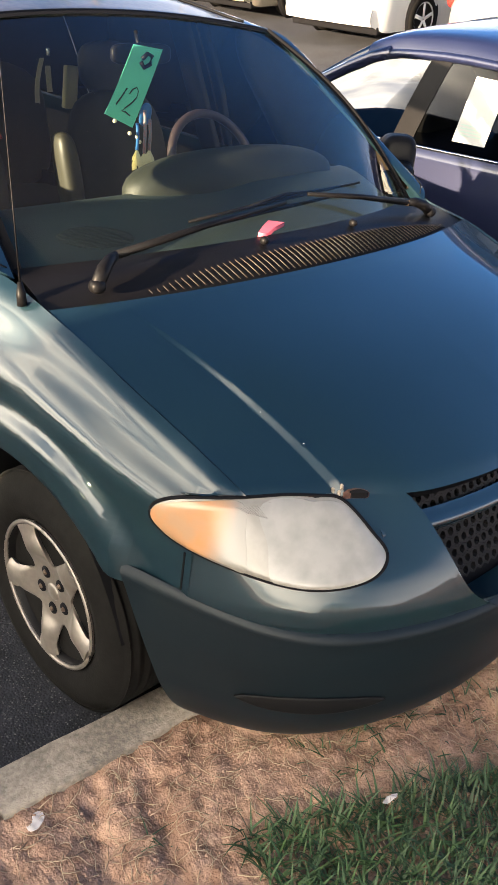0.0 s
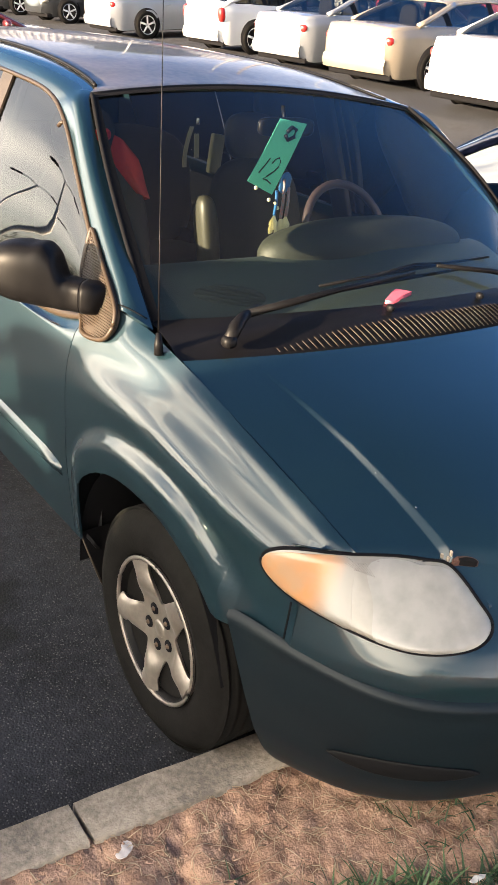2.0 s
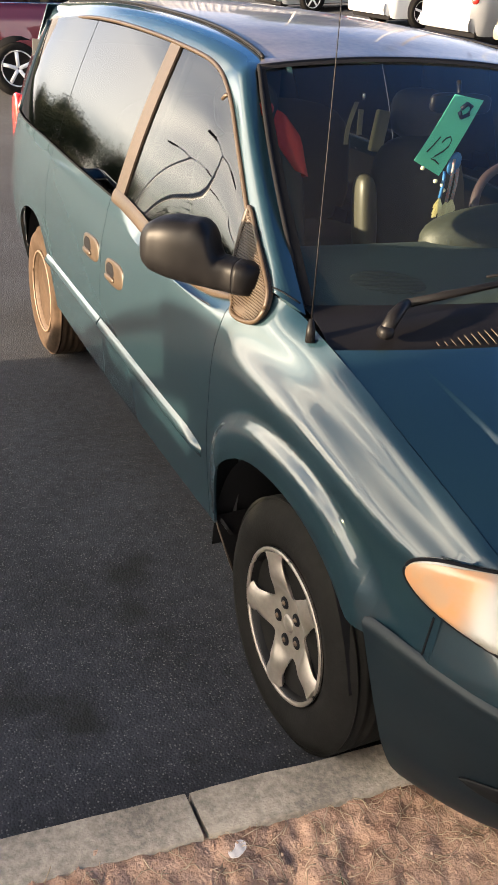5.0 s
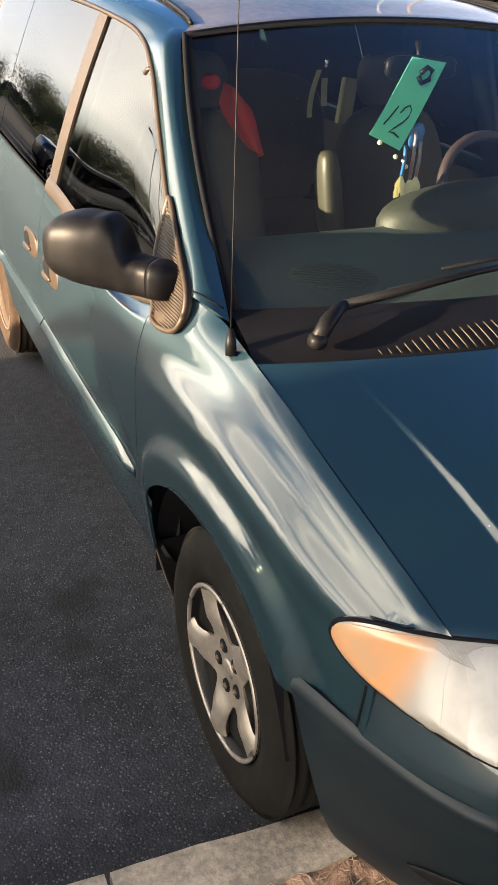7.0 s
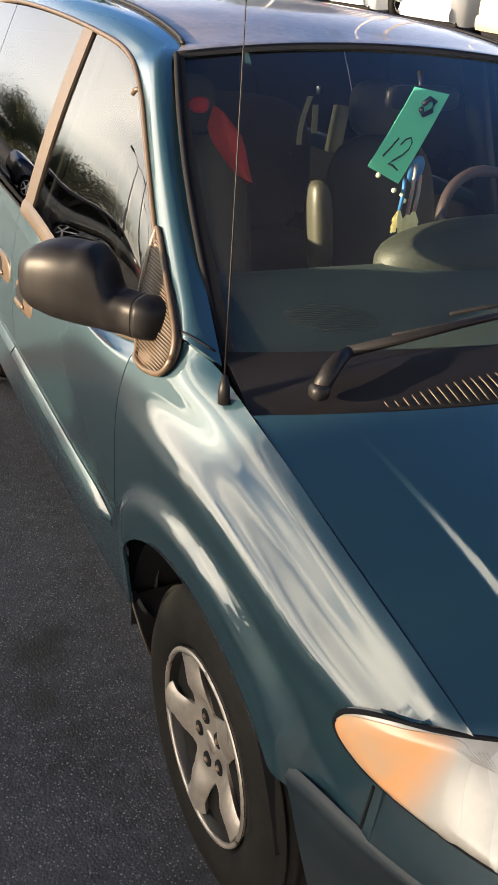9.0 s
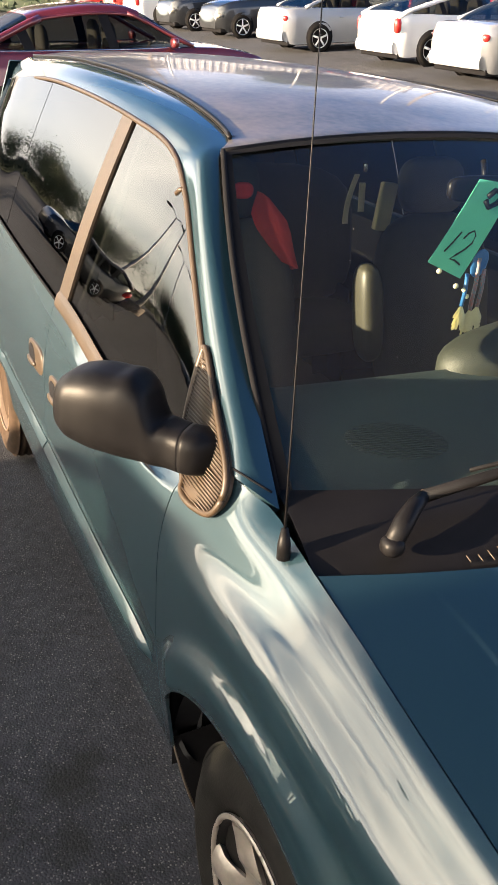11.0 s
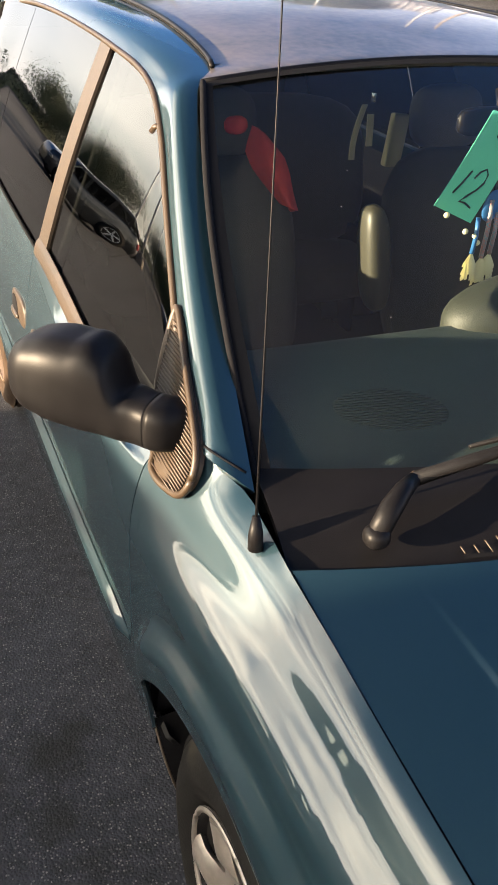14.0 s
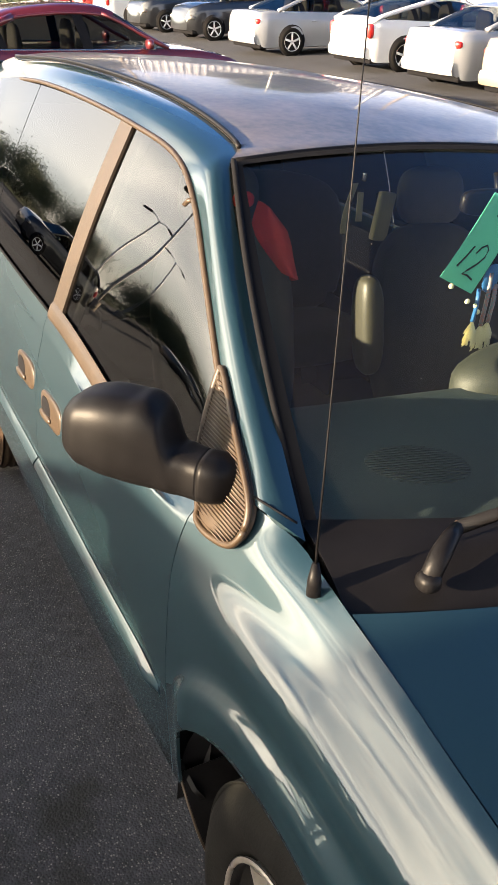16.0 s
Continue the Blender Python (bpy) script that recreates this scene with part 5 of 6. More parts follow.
for name, cx, cy, sx_, sy_, turn, lab in (("litter", -1.205, .470, .026, .016, .5, "crumpled dirty white paper litter on the clay"), ("paper_scrap", -.568, -.030, .024, .006, -.1, "small white scrap lying in the grass")):
    bm = sheet(lin(-1, 1, 9), lin(-1, 1, 6), lambda u, v: Vector((u * sx_ * (1 - .3 * v * v), v * sy_ * (1 - .25 * u * u), .006 + .006 * noise.noise(Vector((u * 2, v * 2, cx))))), .002)
    ob = tagged(finish(bm, name, PAPER), lab, "litter")
    ob.matrix_world = pose(cx, cy, dirt_height(cx, cy) + (.045 if name == "paper_scrap" else 0), 0, 0, math.degrees(turn))

# ---- other cars ----
def paint(name, colour, metal=.4):
    return material(name, colour, .32, metal, 1.0, .08, 300, blotch=2.0)


CARGLASS = glass("car glass", (.30, .31, .30), ior=1.45, gloss=.16)
RIMS = material("bright alloy rim", (.55, .55, .56), .35, .3, grain=.1)
SHINYGLASS = glass("sky-lit car glass", (.20, .21, .21), ior=1.6, gloss=.22)
CLEARGLASS = glass("clear car glass", (.72, .76, .74), ior=1.45, gloss=.36)
CABIN_DARK = material("dark car interior", (.035, .033, .03), .8, grain=.3, scale=9)
PLATE = material("number plate", (.75, .72, .6), .4, grain=.15)

# along the car from its nose, as shares of the length: belt line, roof line, and heights as shares of the height
SHAPES = {
    "sedan": dict(belt=[(0, .40), (.03, .50), (.10, .58), (.27, .645), (.45, .655), (.70, .68), (.86, .70), (.95, .695), (.985, .675), (1, .60)],
                  roof=[(.25, .64), (.33, .80), (.42, .965), (.50, 1.0), (.60, .995), (.70, .955), (.80, .83), (.88, .70)], pillars=(.49, .72)),
    "hatch": dict(belt=[(0, .38), (.03, .46), (.10, .55), (.22, .62), (.45, .645), (.70, .67), (.88, .70), (.97, .69), (1, .60)],
                  roof=[(.19, .61), (.30, .80), (.42, .965), (.50, 1.0), (.62, .985), (.78, .90), (.92, .76), (.985, .66)], pillars=(.50, .72)),
    "suv": dict(belt=[(0, .36), (.02, .50), (.06, .56), (.22, .62), (.45, .635), (.70, .65), (.90, .66), (.98, .64), (1, .48)],
                roof=[(.22, .615), (.29, .78), (.36, .94), (.44, .985), (.60, 1.0), (.80, .985), (.92, .95), (.96, .80), (.985, .655)], pillars=(.50, .70, .85)),
    "van": dict(belt=[(0, .34), (.02, .46), (.08, .53), (.18, .58), (.45, .60), (.70, .61), (.90, .62), (.98, .60), (1, .42)],
                roof=[(.16, .57), (.26, .78), (.35, .94), (.44, .985), (.60, 1.0), (.80, .99), (.93, .95), (.97, .78), (.99, .61)], pillars=(.44, .66, .84)),
}


def spoke_wheel(r, parent, at, rim):
    root = new("wheel")
    root.parent, root.location = parent, at
    side = 1 if at[0] > 0 else -1
    key = (round(r, 3), rim.name, side)
    if key not in WHEELS:
        a = lathe([(r * .66, -.09), (r * .70, -.10), (r * .93, -.095), (r, -.07), (r, .07), (r * .93, .095), (r * .70, .10), (r * .66, .09)], 28)
        b = lathe([(r * .50, -.05), (r * .67, side * .095), (r * .70, side * .101), (r * .645, side * .09), (r * .60, side * .05), (r * .50, side * .03)], 28)
        c = bmesh.new()
        for i in range(5):
            ang = i * 1.2566
            block((.02, r * .15, r * .60), (side * .086, r * .33 * math.sin(ang), r * .33 * math.cos(ang)), .006, Euler((-ang, 0, 0)).to_matrix(), 1, c)
        d = lathe([(0, side * .02), (r * .62, side * .02), (r * .62, side * .03), (0, side * .03)], 20)
        e = lathe([(0, side * .088), (r * .15, side * .085), (r * .17, side * .06), (0, side * .06)], 16)
        WHEELS[key] = [finish(q, n, m) for q, n, m in ((a, "tyre", RUBBER), (b, "rim", rim), (c, "spokes", rim), (d, "hub_back", DARK), (e, "hub_cap", rim))]
        for ob in WHEELS[key]:
            ob.parent = root
    else:
        for ob in WHEELS[key]:
            twin = ob.copy()
            scene.collection.objects.link(twin)
            twin.parent = root
    return root


WHEELS = {}


def car(m, name, shape, coat, L, W, H, label, group="", rim=None, wheel_r=.33, panes=None):
    """A parked car: nose towards -y of its own frame, standing on z = 0."""
    root = thing(name, m, label, "car", group)
    sh = SHAPES[shape]
    belt, roof = spline(sh["belt"]), spline(sh["roof"])
    half = spline([(0, .74), (.04, .88), (.12, .965), (.3, 1), (.7, 1), (.88, .97), (.965, .93), (1, .84)])
    wb = (.175 * 1.0, .795)

    def body(y, v):
        w, zt = float(half(y)[0]) * W / 2, float(belt(y)[0]) * H
        zb = .20 + .10 * smooth01((.06 - y) / .06) + .10 * smooth01((y - .94) / .06)
        a = abs(v)
        if a > .45:
            k = (1 - a) / .55
            z = zb + (zt - zb) * (k ** .9)
            x = w * (.90 + .10 * math.sin(math.pi * min(1, .12 + k * .75)) ** .7 - .05 * smooth01((k - .82) / .18))
        else:
            k = a / .45
            x, z = w * .945 * k, zt + .035 * H * (1 - k ** 2.2) * .6
        for wy in wb:
            d = math.hypot((y - wy) * L, z - wheel_r)
            if a > .45:
                x += .018 * smooth01((wheel_r * 1.36 - d) / .08)
        return Vector((math.copysign(x, v), (y - .5) * L, z))
    ys = sorted(set(lin(0, 1, 45) + [.005, .012, .985, .995]))
    vs = lin(-1, -.45, 12) + lin(-.40, .40, 11) + lin(.45, 1, 12)
    bm = sheet(ys, vs, body)
    shell = part("body", bm, coat, root)
    for end, y in (("front", 0.0), ("rear", 1.0)):
        part("end_panel", sheet(lin(-1, 1, 13), lin(0, 1, 8), lambda u, k: Vector((body(y, 1 - .55 * k).x * u, (y - .5) * L + (y - .5) * .09 * (1 - u * u) * (1 - k ** 3), body(y, 1 - .55 * k).z + .021 * H * (1 - abs(u) ** 2.2) * k ** 3)), 0, flip=(y == 0)), coat, root)

    def cabin(y, v, lift=0.0):
        w, zb = float(half(y)[0]) * W / 2, float(belt(y)[0]) * H
        zr = max(float(roof(y)[0]) * H, zb + .002)
        rise = min(1, (zr - zb) / (H * .30))
        a = abs(v)
        wt = w * (.92 - .20 * rise)
        if a > .5:
            k = (1 - a) / .5
            x, z = w * .925 + (wt - w * .925) * k + .015 * math.sin(math.pi * k), zb + (zr - .03 * H * rise - zb) * k
        else:
            k = a / .5
            x, z = wt * math.sin(k * math.pi / 2) ** .8, zr - .03 * H * rise * k ** 3
        return Vector((math.copysign(x + (lift if a > .5 else 0), v), (y - .5) * L, z + (lift if a <= .5 else 0)))
    y0, y1 = sh["roof"][0][0], sh["roof"][-1][0]
    cs = lin(y0 + .004, y1 - .004, 34)
    part("window_shell", sheet(cs, lin(-1, 1, 33), cabin), panes or CARGLASS, root)
    top = [p[0] for p in sh["roof"] if p[1] > .93]
    part("roof", sheet(lin(top[0] - .015, top[-1] + .015, 14), lin(-.56, .56, 15), lambda y, v: cabin(y, v, .008), .012, flip=True), coat, root)
    for s in (-1, 1):
        part("front_pillar", tube([cabin(y, s * v, .004) for y, v in zip(lin(y0 + .01, top[0] + .02, 8), lin(.62, .55, 8))], .030, 8), coat, root)
        part("rear_pillar", tube([cabin(y, s * v, .004) for y, v in zip(lin(top[-1] - .02, y1 - .01, 8), lin(.55, .70, 8))], .050, 8), coat, root)
        part("roof_edge", tube([cabin(y, s * .56, .004) for y in lin(top[0], top[-1], 10)], .022, 8), coat, root)
        for p in sh["pillars"]:
            part("door_pillar", sheet(lin(-.0135, .0135, 3), lin(0, 1, 6), lambda a, k: cabin(p + a + .022 * k, s * (1 - .46 * k), .004), .008, flip=s < 0), BLACK, root)
        part("belt_strip", tube([cabin(y, s * .99, .010) for y in lin(y0 + .05, y1 - .03, 14)], .010, 5), CHROME if shape == "sedan" else DARK, root)
        part("door_seam", tube([body(.50, s * (1 - .55 * k)) + Vector((s * .001, 0, 0)) for k in lin(.05, .97, 8)], .004, 4), DARK, root)
        for hy in (.45, .66):
            part("door_handle", pebble((.02, .16, .03), body(hy, s * .60) + Vector((s * .012, 0, 0)), 3, n=6), coat, root)
        part("door_mirror", pebble((.19, .10, .13), cabin(y0 + .075, s * .93) + Vector((s * .12, 0, .04)), 3, n=8), coat, root)
        hl = body(.02, s * .55)
        part("headlamp", pebble((.36, .26, .14), (s * W * .36, hl.y + .05, hl.z - .10), 3, n=8), LENS, root)
        tl = body(.985, s * .55)
        tall = shape in ("suv", "van", "hatch")
        part("tail_lamp", pebble((.16 if tall else .30, .16, .30 if tall else .15), (s * W * (.43 if tall else .375), tl.y - .02, tl.z - (.02 if tall else .06)), 3, n=8), REDLENS, root)
        for wy in wb:
            spoke_wheel(wheel_r, root, (s * (W / 2 - .062), (wy - .5) * L, wheel_r), rim or RIMS)
            part("wheel_well", lathe([(0, s * .0), (wheel_r * 1.16, s * .0), (wheel_r * 1.16, s * .012), (0, s * .012)], 24), DARK, root).location = (s * (W / 2 - .004), (wy - .5) * L, wheel_r + .02)
    part("interior", block((W * .80, L * .40, .06), (0, L * .05, float(belt(.5)[0]) * H - .16), .02), CABIN_DARK, root)
    for sx_ in (-1, 1):
        for sy_ in (-.04, .15):
            part("seat_back", pebble((.46, .14, .62), (sx_ * W * .22, (sy_ + .02) * L, float(belt(.5)[0]) * H + .02), 3.2, n=8), CABIN_DARK, root)
    part("bumper", sheet(lin(-1, 1, 15), lin(0, 1, 6), lambda u, k: Vector((u * W * .435, L / 2 + .058 - .05 * abs(u) ** 5, .30 + .22 * k)) + Vector((0, .03 * math.sin(math.pi * k), 0)), .03, flip=True), coat, root)
    part("plate", block((.30, .012, .15), (0, L / 2 + .035, .30 * H + .30), .004), PLATE, root)
    part("lower_skirt", block((W * .88, L * .95, .12), (0, 0, .24), .03), DARK, root)
    CABINS[root.name] = cabin
    return root


CABINS = {}
NOTICE = material("white paper notice", (.36, .37, .36), .7, grain=.05, scale=20)
GREYINK = material("pale green print", (.30, .42, .38), .7, grain=.1)
WHITE, SILVER, GOLD = paint("white paint", (.46, .46, .47), 0.0), paint("silver paint", (.22, .23, .25), .3), paint("beige gold paint", (.24, .205, .16), .3)
DKRED, NAVY, CHARCOAL, RED = paint("maroon paint", (.10, .012, .015), .4), paint("dark blue paint", (.012, .016, .045), .4), paint("charcoal paint", (.012, .013, .015), .3), paint("red paint", (.45, .03, .02), .1)
GREY = paint("grey paint", (.14, .15, .16), .5)
# beside the van
blue = car(Matrix.Translation((0, 0, -.05)) @ stand(2.83, 2.0, 180), "sedan_car", "sedan", NAVY, 4.65, 1.80, 1.47, "dark blue sedan parked beside the minivan", rim=ALLOY, panes=SHINYGLASS)


def cab_at(y, v, lift=.009):
    """A point on the sedan's side window towards the minivan."""
    return CABINS[blue.name](y, v, lift)


notice = sheet(lin(.555, .594, 5), lin(.93, .62, 6), lambda y, v: blue.matrix_world @ cab_at(y + .010 * (.93 - v), v), .002)
tagged(finish(notice, "window_notice", NOTICE, smooth=False), "white printed notice stuck to the sedan's rear window", "notice")
for i in range(4):
    line = sheet([.559, .590], [.895 - .016 * i, .889 - .016 * i], lambda y, v: blue.matrix_world @ cab_at(y + .010 * (.93 - v), v, .012))
    part("text_bar", line, GREYINK, bpy.data.objects["window_notice"], smooth=False)
car(pose(-5.45, 1.60, 0, 0, 0, 180), "hatchback_car", "hatch", CHARCOAL, 4.5, 1.80, 1.55, "charcoal hatchback parked on the minivan's sunny side", panes=CLEARGLASS)
car(stand(2.05, 12.85, 90), "sedan_car", "sedan", DKRED, 4.85, 1.86, 1.60, "maroon sedan parked across the aisle")
# the row across the lane, tails towards the van
ROW = "cars in the row across the lane"
car(stand(10.6, 5.5, 92), "suv_car", "suv", GREY, 4.6, 1.84, 1.70, "dark grey SUV showing its tail in the row", ROW)
car(stand(10.7, 8.3, 91), "sedan_car", "sedan", WHITE, 4.85, 1.83, 1.46, "white sedan with sunlit tail in the row", ROW)
car(stand(11.3, 11.4, 90), "sedan_car", "sedan", GOLD, 4.95, 1.86, 1.44, "beige gold sedan with a sunlit trunk", ROW)
car(stand(11.5, 14.1, 90), "sedan_car", "sedan", SILVER, 4.75, 1.80, 1.45, "silver beige sedan with a trunk spoiler", ROW)
car(stand(11.75, 17.6, 90), "hatchback_car", "hatch", WHITE, 4.45, 1.74, 1.48, "white hatchback with a black rear window", ROW)
car(stand(11.5, 22.1, 90), "sedan_car", "sedan", SILVER, 4.85, 1.83, 1.47, "silver sedan with red tail lamps", ROW)
car(stand(11.8, 27.6, -90), "suv_car", "suv", CHARCOAL, 4.65, 1.84, 1.70, "black SUV parked nose out in the row", ROW)
car(stand(11.9, 31.8, -90), "suv_car", "suv", CHARCOAL, 4.95, 1.95, 1.78, "large black SUV parked nose out", ROW)
car(stand(12.0, 36.0, 90), "minivan_car", "van", WHITE, 5.1, 1.98, 1.76, "white minivan showing its tail in the row", ROW)
car(stand(11.9, 39.8, 90), "suv_car", "suv", RED, 4.5, 1.82, 1.66, "bright red SUV in the row", ROW)
car(stand(11.6, 43.3, 90), "sedan_car", "sedan", RED, 4.7, 1.80, 1.45, "red sedan in the row", ROW)
car(stand(11.6, 47.0, -90), "suv_car", "suv", CHARCOAL, 4.7, 1.84, 1.68, "black SUV at the far end of the row", ROW)
ROW2 = "cars in the second row"
car(stand(16.6, 28.6, 90), "minivan_car", "van", RED, 4.9, 1.90, 1.80, "red van showing its rear window", ROW2)
car(stand(16.4, 25.4, 90), "hatchback_car", "hatch", SILVER, 4.4, 1.78, 1.50, "pale silver hatchback in the second row", ROW2)
car(stand(16.4, 22.4, 90), "suv_car", "suv", CHARCOAL, 4.7, 1.86, 1.72, "black SUV behind the white hatchback", ROW2)
car(stand(17.2, 19.4, 90), "suv_car", "suv", WHITE, 5.1, 2.0, 1.92, "tall white SUV in the second row", ROW2)
car(stand(16.8, 16.2, 90), "suv_car", "suv", GREY, 4.9, 1.92, 1.80, "dark grey SUV in the second row", ROW2)
car(stand(16.8, 13.0, 90), "suv_car", "suv", RED, 4.7, 1.86, 1.72, "dark red SUV in the second row", ROW2)
car(stand(16.8, 33.0, 90), "suv_car", "suv", CHARCOAL, 4.8, 1.86, 1.74, "black SUV in the second row", ROW2)
car(stand(16.8, 36.5, 90), "suv_car", "suv", SILVER, 4.8, 1.86, 1.74, "silver SUV in the second row", ROW2)
car(stand(16.8, 40.5, 90), "suv_car", "suv", CHARCOAL, 4.8, 1.86, 1.74, "black SUV in the second row", ROW2)
# seen only in the reflections of the van's glass and paint
for x, y, coat, lab in ((-9.0, 24.0, CHARCOAL, "black SUV parked across the aisle"), (-10.2, 27.2, GREY, "dark grey SUV parked across the aisle"), (-11.6, 30.4, CHARCOAL, "black SUV parked further along the aisle"), (-19.0, 28.0, CHARCOAL, "black SUV in the row beyond the aisle")):
    car(stand(x, y, 90), "suv_car", "suv", coat, 4.7, 1.86, 1.72, lab)
# an unseen van, added so that its shade lies over the minivan's hood
car(pose(-8.5, -1.09, 0), "shade_van", "van", WHITE, 5.4, 2.0, 2.32, "unseen tall white van added to shade the minivan's hood")

# ---- the far lot, building, lamps and trees ----
EYE0 = Vector((-1.5, -0.2, 0))


def far(dx, dy, d, up=0.0):
    """A pose d metres off along a bearing, on the far ground."""
    x, y = EYE0.x + dx * d, EYE0.y + dy * d
    return Matrix.Translation((0, 0, up)) @ stand(x, y)


POLE = material("galvanised pole", (.55, .55, .53), .5, .3, grain=.15)
WOODPOLE = material("weathered wood pole", (.36, .27, .17), .9, grain=.35, scale=12)
WALLWHITE = material("white metal siding", (.32, .315, .335), .6, grain=.08, scale=2, blotch=.2)
WALLGREY = material("grey lower siding", (.17, .18, .205), .6, grain=.1, scale=2, blotch=.2)
BARK = material("bark", (.10, .075, .05), .9, grain=.4, scale=12, bump=.6, bump_scale=30)
LEAF = material("tree leaves", (.055, .075, .03), .7, second=(.022, .035, .013), scale=1.6)
HEDGE = material("dark hedge", (.035, .05, .022), .8, second=(.015, .02, .01), scale=4)
LAMP_GLOW = bpy.data.materials.new("lit strip lamps")
LAMP_GLOW.use_nodes = True
LAMP_GLOW.node_tree.nodes["Principled BSDF"].inputs["Emission Color"].default_value = (1.0, .85, .45, 1)
LAMP_GLOW.node_tree.nodes["Principled BSDF"].inputs["Emission Strength"].default_value = 1.5


def lamp_post(m, height, heads, mat=None, r=.09, label="tall grey light pole in the lot"):
    root = thing("light_pole", m, label, "light pole", "light poles")
    part("pole", tube([(0, 0, -.3), (0, 0, height * .5), (0, 0, height)], r, 10, [r, r * .85, r * .65]), mat or POLE, root)
    part("pole_base", lathe([(0, -.3), (.25, -.3), (.25, .6), (0, .6)], 14, "z"), CONCRETE, root)
    for s in heads:
        part("lamp_arm", tube([(0, 0, height - .1), (s * .5, 0, height + .12), (s * .9, 0, height + .1)], .035, 6), mat or POLE, root)
        part("lamp_head", pebble((.75, .34, .16), (s * 1.2, 0, height + .06), 3.5, Euler((0, s * .15, 0)).to_matrix(), 8), DARK, root)


def utility_pole(m, height):
    root = thing("utility_pole", m, "weathered wooden utility pole", "utility pole", "utility poles")
    part("pole", tube([(0, 0, -.3), (0, 0, height)], .15, 10, [.16, .11]), WOODPOLE, root)
    part("cross_arm", block((2.2, .1, .12), (0, 0, height - .5), .01), WOODPOLE, root)


def tree(m, height, spread, seed, n=15000, leaf=1.0, label="broad leafy tree at the far side"):
    r = random.Random(seed)
    root = thing("tree", m, label, "tree", "trees")
    bm = tube([(0, 0, -.2), (.05, 0, height * .2), (-.05, .05, height * .5), (0, 0, height * .85)], .2, 9, [.24, .18, .12, .04])
    tips = []
    for i in range(11):
        a, z = r.uniform(0, 6.28), height * r.uniform(.22, .7)
        e = Vector((math.cos(a) * spread * r.uniform(.5, .85), math.sin(a) * spread * r.uniform(.5, .85), z + height * r.uniform(.1, .25)))
        limb = tube([(0, 0, z), (e.x * .5, e.y * .5, z + (e.z - z) * .7), e], .05, 6, [.09, .06, .02])
        me = bpy.data.meshes.new("limb")
        limb.to_mesh(me)
        limb.free()
        bm.from_mesh(me)
        bpy.data.meshes.remove(me)
        tips.append(e)
    part("trunk", bm, BARK, root)
    bm = bmesh.new()
    centres = tips + [Vector((r.gauss(0, spread * .4), r.gauss(0, spread * .4), height * r.uniform(.45, .95))) for _ in range(22)]
    for _ in range(n):
        c = r.choice(centres)
        rad = spread * .40
        p = c + Vector((r.gauss(0, rad * .6), r.gauss(0, rad * .6), r.gauss(0, rad * .5)))
        s = leaf * r.uniform(.09, .20)
        q = Euler((r.uniform(0, 6), r.uniform(0, 6), r.uniform(0, 6))).to_matrix()
        bm.faces.new([bm.verts.new(p + q @ Vector(v) * s) for v in ((-1, -.5, 0), (.3, -.7, .2), (1, .2, 0), (-.2, .7, .15))])
    part("crown", bm, LEAF, root, smooth=False)


# embankment and raised far lot
LAT = Vector((.884, -.468, 0))
AWAY = Vector((.468, .884, 0))


def terrace(a, d, up):
    p = EYE0 + AWAY * d + LAT * a
    return Vector((p.x, p.y, ground_height(p.x, p.y) + up))


tagged(finish(sheet(lin(-90, 70, 60), [0, 1, 2, 3], lambda a, i: terrace(a, (50, 51.2, 53.5, 54.5)[i], (.0, .9, 1.25, 1.3)[i] + .15 * noise.noise(Vector((a * .7, i, 0)))), flip=True), "embankment", HEDGE), "dark planted embankment behind the car rows", "embankment", kind="structure")
tagged(finish(sheet(lin(-160, 160, 12), lin(54, 260, 8), lambda a, d: terrace(a, d, 1.3), flip=True), "far_lot", ASPHALT), "raised far parking lot", "pavement", kind="structure")
bm = bmesh.new()
r4 = random.Random(9)
for _ in range(5200):
    a, d = r4.uniform(-80, 60), r4.uniform(49.6, 52.6)
    p = terrace(a, d, r4.uniform(.1, .55) + .9 * smooth01((d - 50) / 1.5))
    s = r4.uniform(.08, .2)
    q = Euler((r4.uniform(0, 6), r4.uniform(0, 6), r4.uniform(0, 6))).to_matrix()
    bm.faces.new([bm.verts.new(p + q @ Vector(v) * s) for v in ((-1, -.5, 0), (1, -.4, .2), (.2, .9, 0))])
tagged(finish(bm, "hedge_foliage", HEDGE, smooth=False), "dark low shrubs along the embankment", "hedge", kind="stuff")


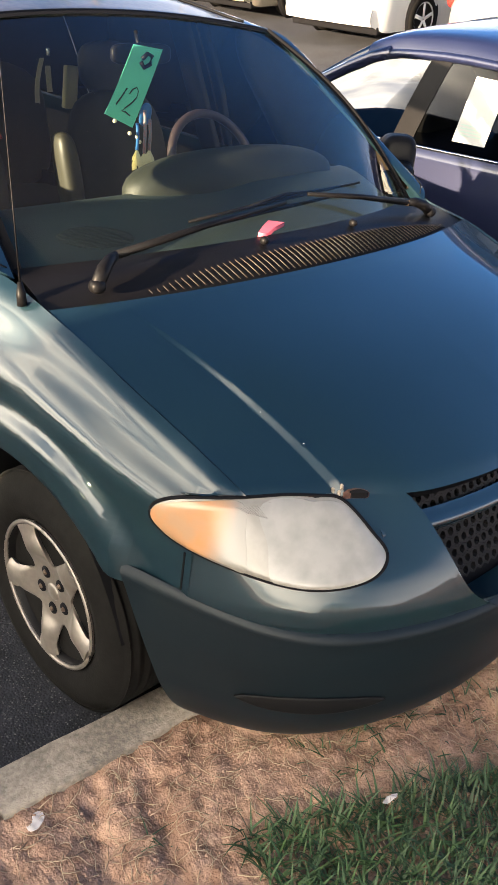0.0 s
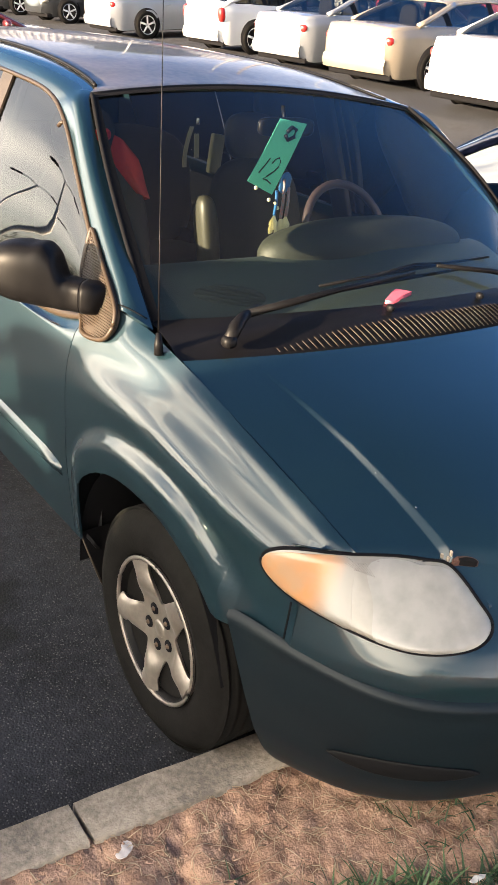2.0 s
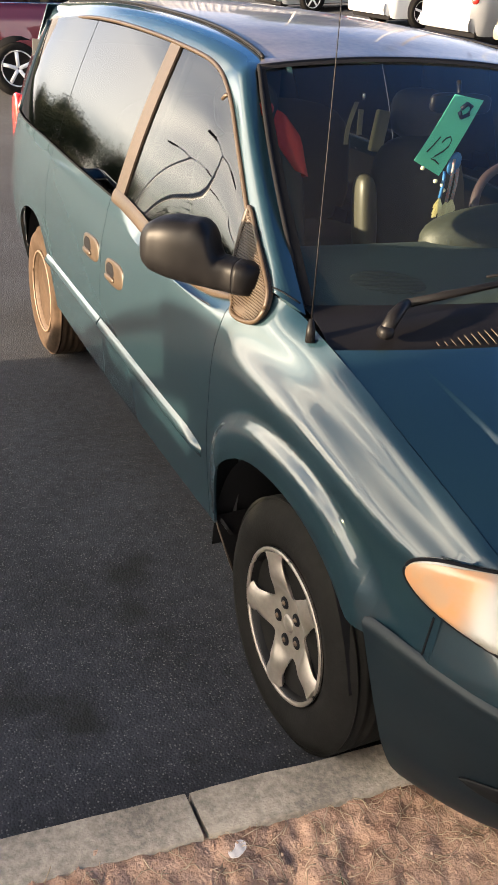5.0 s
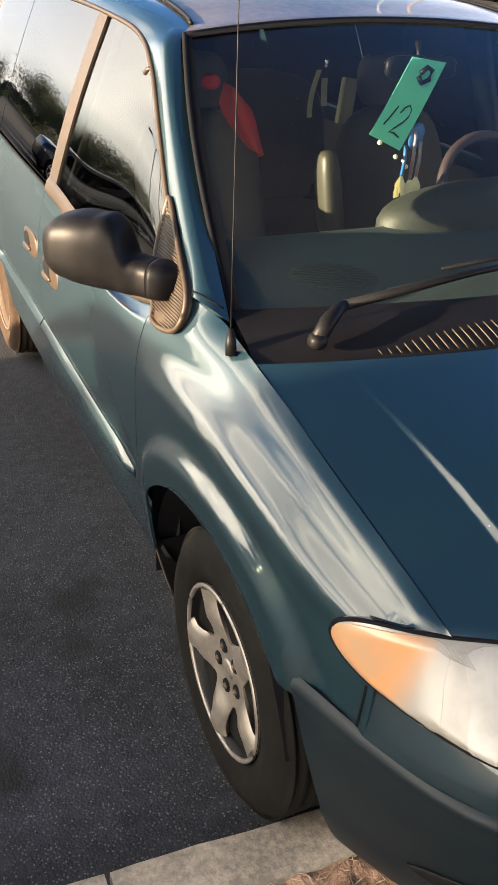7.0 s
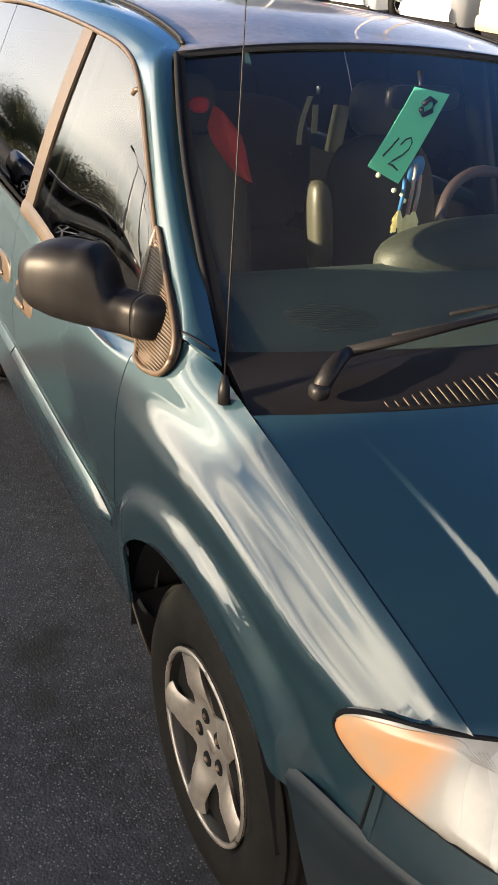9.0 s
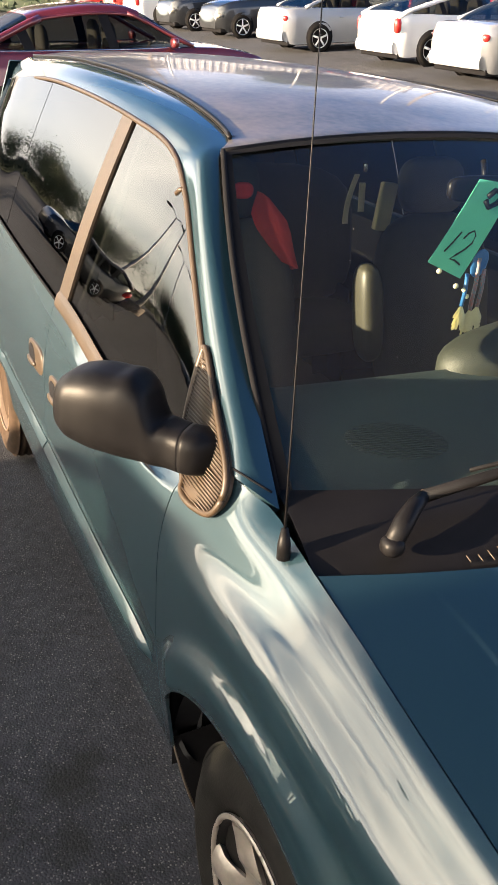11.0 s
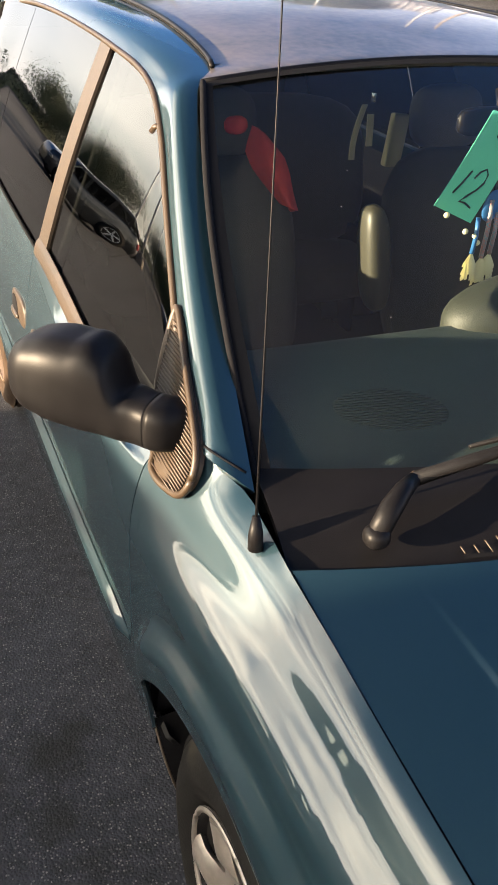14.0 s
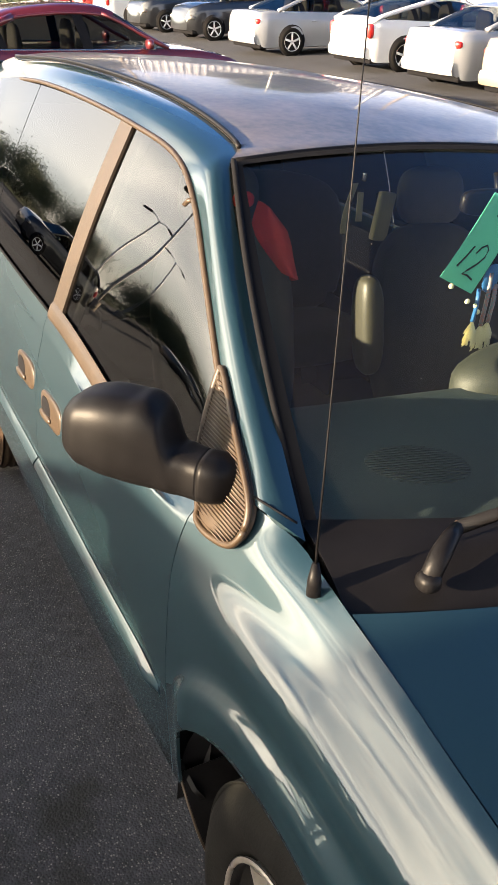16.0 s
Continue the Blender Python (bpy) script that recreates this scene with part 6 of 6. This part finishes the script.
def far_car(m, shape, coat, label):
    """A car for the far rows, of fewer parts."""
    L, W, H = 4.7, 1.85, 1.72 if shape != "sedan" else 1.46
    sh = SHAPES[shape]
    belt, roof = spline(sh["belt"]), spline(sh["roof"])
    root = thing("parked_car", m, label, "car", "cars in the far rows")

    def ring(top, y, v, w0, w1, z0):
        a = abs(v)
        x = W / 2 * (w0 + (w1 - w0) * min(1, (1 - a) * 2.2)) if a > .45 else W / 2 * w1 * a / .45
        z = z0 + (top - z0) * (min(1, (1 - a) / .55) ** .8)
        if y < 0 or y > 1:
            x, z = x * .02, z0 + (z - z0) * .3
        return Vector((math.copysign(x, v), (y - .5) * L, z))
    part("body", sheet([-.004] + lin(0, 1, 17) + [1.004], lin(-1, 1, 15), lambda y, v: ring(float(belt(y)[0]) * H, y, v, .93, .97, .22)), coat, root)
    part("window_shell", sheet(lin(sh["roof"][0][0], sh["roof"][-1][0], 13), lin(-1, 1, 15), lambda y, v: ring(float(roof(y)[0]) * H, y, v, .92, .74, float(belt(y)[0]) * H - .02)), CABIN_DARK, root)
    tops = [p[0] for p in sh["roof"] if p[1] > .93]
    part("roof", sheet(lin(tops[0], tops[-1], 5), lin(-.60, .60, 9), lambda y, v: ring(float(roof(y)[0]) * H + .02, y, v, .92, .74, float(belt(y)[0]) * H)), coat, root)
    for s in (-1, 1):
        for wy in (.18, .80):
            part("wheel", lathe([(0, -.09), (.33, -.09), (.33, .09), (0, .09)], 14), RUBBER, root).location = (s * (W / 2 - .08), (wy - .5) * L, .33)
        part("tail_lamp", block((.16, .05, .24), (s * W * .42, L / 2 - .01, .95), .02), REDLENS, root)
    return root


heading = math.degrees(math.atan2(AWAY.x, -AWAY.y))
proto = {}
r5 = random.Random(21)
for row, d in enumerate((97.0, 104.0)):
    a = -52.0
    while a < 42:
        shape = r5.choice(("suv", "suv", "van", "sedan"))
        cname, coat = r5.choice((("white", WHITE), ("black", CHARCOAL), ("black", CHARCOAL), ("silver", SILVER), ("grey", GREY), ("dark blue", NAVY)))
        at = Matrix.Translation(terrace(a, d + r5.uniform(-.3, .3), 1.3)) @ TILT_LOT @ pose(0, 0, 0, 0, 0, heading + (180 if r5.random() < .4 else 0))
        if (shape, cname) in proto:
            copy_thing(proto[shape, cname], at)
        else:
            proto[shape, cname] = far_car(at, shape, coat, "%s %s parked in the far rows" % (cname, {"suv": "SUV", "van": "minivan", "sedan": "sedan"}[shape]))
        a += r5.uniform(2.7, 3.2)

# white warehouse
wx = thing("warehouse", Matrix.Translation(terrace(0, 118, 1.2)) @ TILT_LOT @ pose(0, 0, 0, 0, 0, math.degrees(math.atan2(-AWAY.x, AWAY.y))), "large white metal-sided warehouse beyond the lot", "building", kind="")


def siding(x0, x1, z0, z1, y, depth, pitch):
    bm = bmesh.new()
    n = int((x1 - x0) / pitch)
    top, bot = [], []
    for i in range(n):
        for k, dd in ((0, 0), (.55, 0), (.65, depth), (.9, depth)):
            x = x0 + (i + k) * pitch
            bot.append(bm.verts.new((x, y - dd, z0)))
            top.append(bm.verts.new((x, y - dd, z1)))
    for i in range(len(bot) - 1):
        bm.faces.new((bot[i], bot[i + 1], top[i + 1], top[i]))
    return bm


part("upper_wall", siding(-75, 15.5, 4.2, 12.6, 0, .12, 1.1), WALLWHITE, wx, smooth=False)
part("lower_wall", siding(-8, 15.5, -2, 4.2, .05, .10, 1.1), WALLGREY, wx, smooth=False)
part("wall_core", block((90.4, 60, 14.4), (-29.8, 30.3, 5.3)), WALLWHITE, wx)
part("roof_edge", block((91, .5, .5), (-29.8, -.1, 12.75), .05), WALLWHITE, wx)
part("loading_dock", block((66, 3, 4.6), (-41.5, -1.5, 1.0)), DARK, wx)
part("dock_canopy", block((66, 4, .35), (-41.5, -2, 3.6), .03), WALLGREY, wx)
for x in (-24, -32, -40, -48):
    part("strip_lamp", block((6.2, .2, .18), (x, -4.1, 3.3)), LAMP_GLOW, wx)
part("downpipe", tube([(1.0, -.2, -1), (1.0, -.2, 12)], .12), WALLWHITE, wx)
part("wall_lamp", pebble((.6, .4, .35), (-5.5, -.4, 8.6), 3, n=6), CHROME, wx)

for dx, dy, d, h, heads in ((.328, .945, 52, 10.5, (-1, 1)), (.467, .884, 49, 10.5, (-1, 1)), (.5726, .8198, 40, 10.5, (-1, 1)), (.664, .7478, 62, 9.2, (-1, 1)), (.620, .7843, 86, 8.2, (-1, 1)), (.702, .712, 30, 10, (-1, 1)), (.75, .66, 80, 8.4, (-1, 1))):
    lamp_post(far(dx, dy, d, 1.3 if d > 54 else 0), h, heads)
for dx, dy, d in ((.3065, .9519, 58), (.597, .802, 57)):
    utility_pole(far(dx, dy, d, 1.3), 12)
tree(far(.485, .8745, 74, 1.3), 10.5, 4.1, 3, 48000, .85)
tree(far(.228, .9737, 62, 1.3), 11.0, 4.6, 5, 48000, .85)
tree(far(.70, .714, 150, 1.3), 8, 6, 6, 5000)
tree(far(.66, .751, 170, 1.3), 7, 7, 7, 5000)
# west side of the lot: lamps and a line of trees
for x, y, h in ((-15.5, 31, 8.5), (-20.5, 44, 8.5), (-27, 50, 8.5)):
    lamp_post(stand(x, y, 35), h, (-1, 1))
for i, (x, y) in enumerate(((-30, 50), (-36, 56), (-24, 60), (-44, 50), (-17, 66), (-52, 40))):
    tree(stand(x, y), 3.4 + .6 * (i % 3), 3.6, 30 + i, 36000, .40, "leafy tree along the lot's edge")
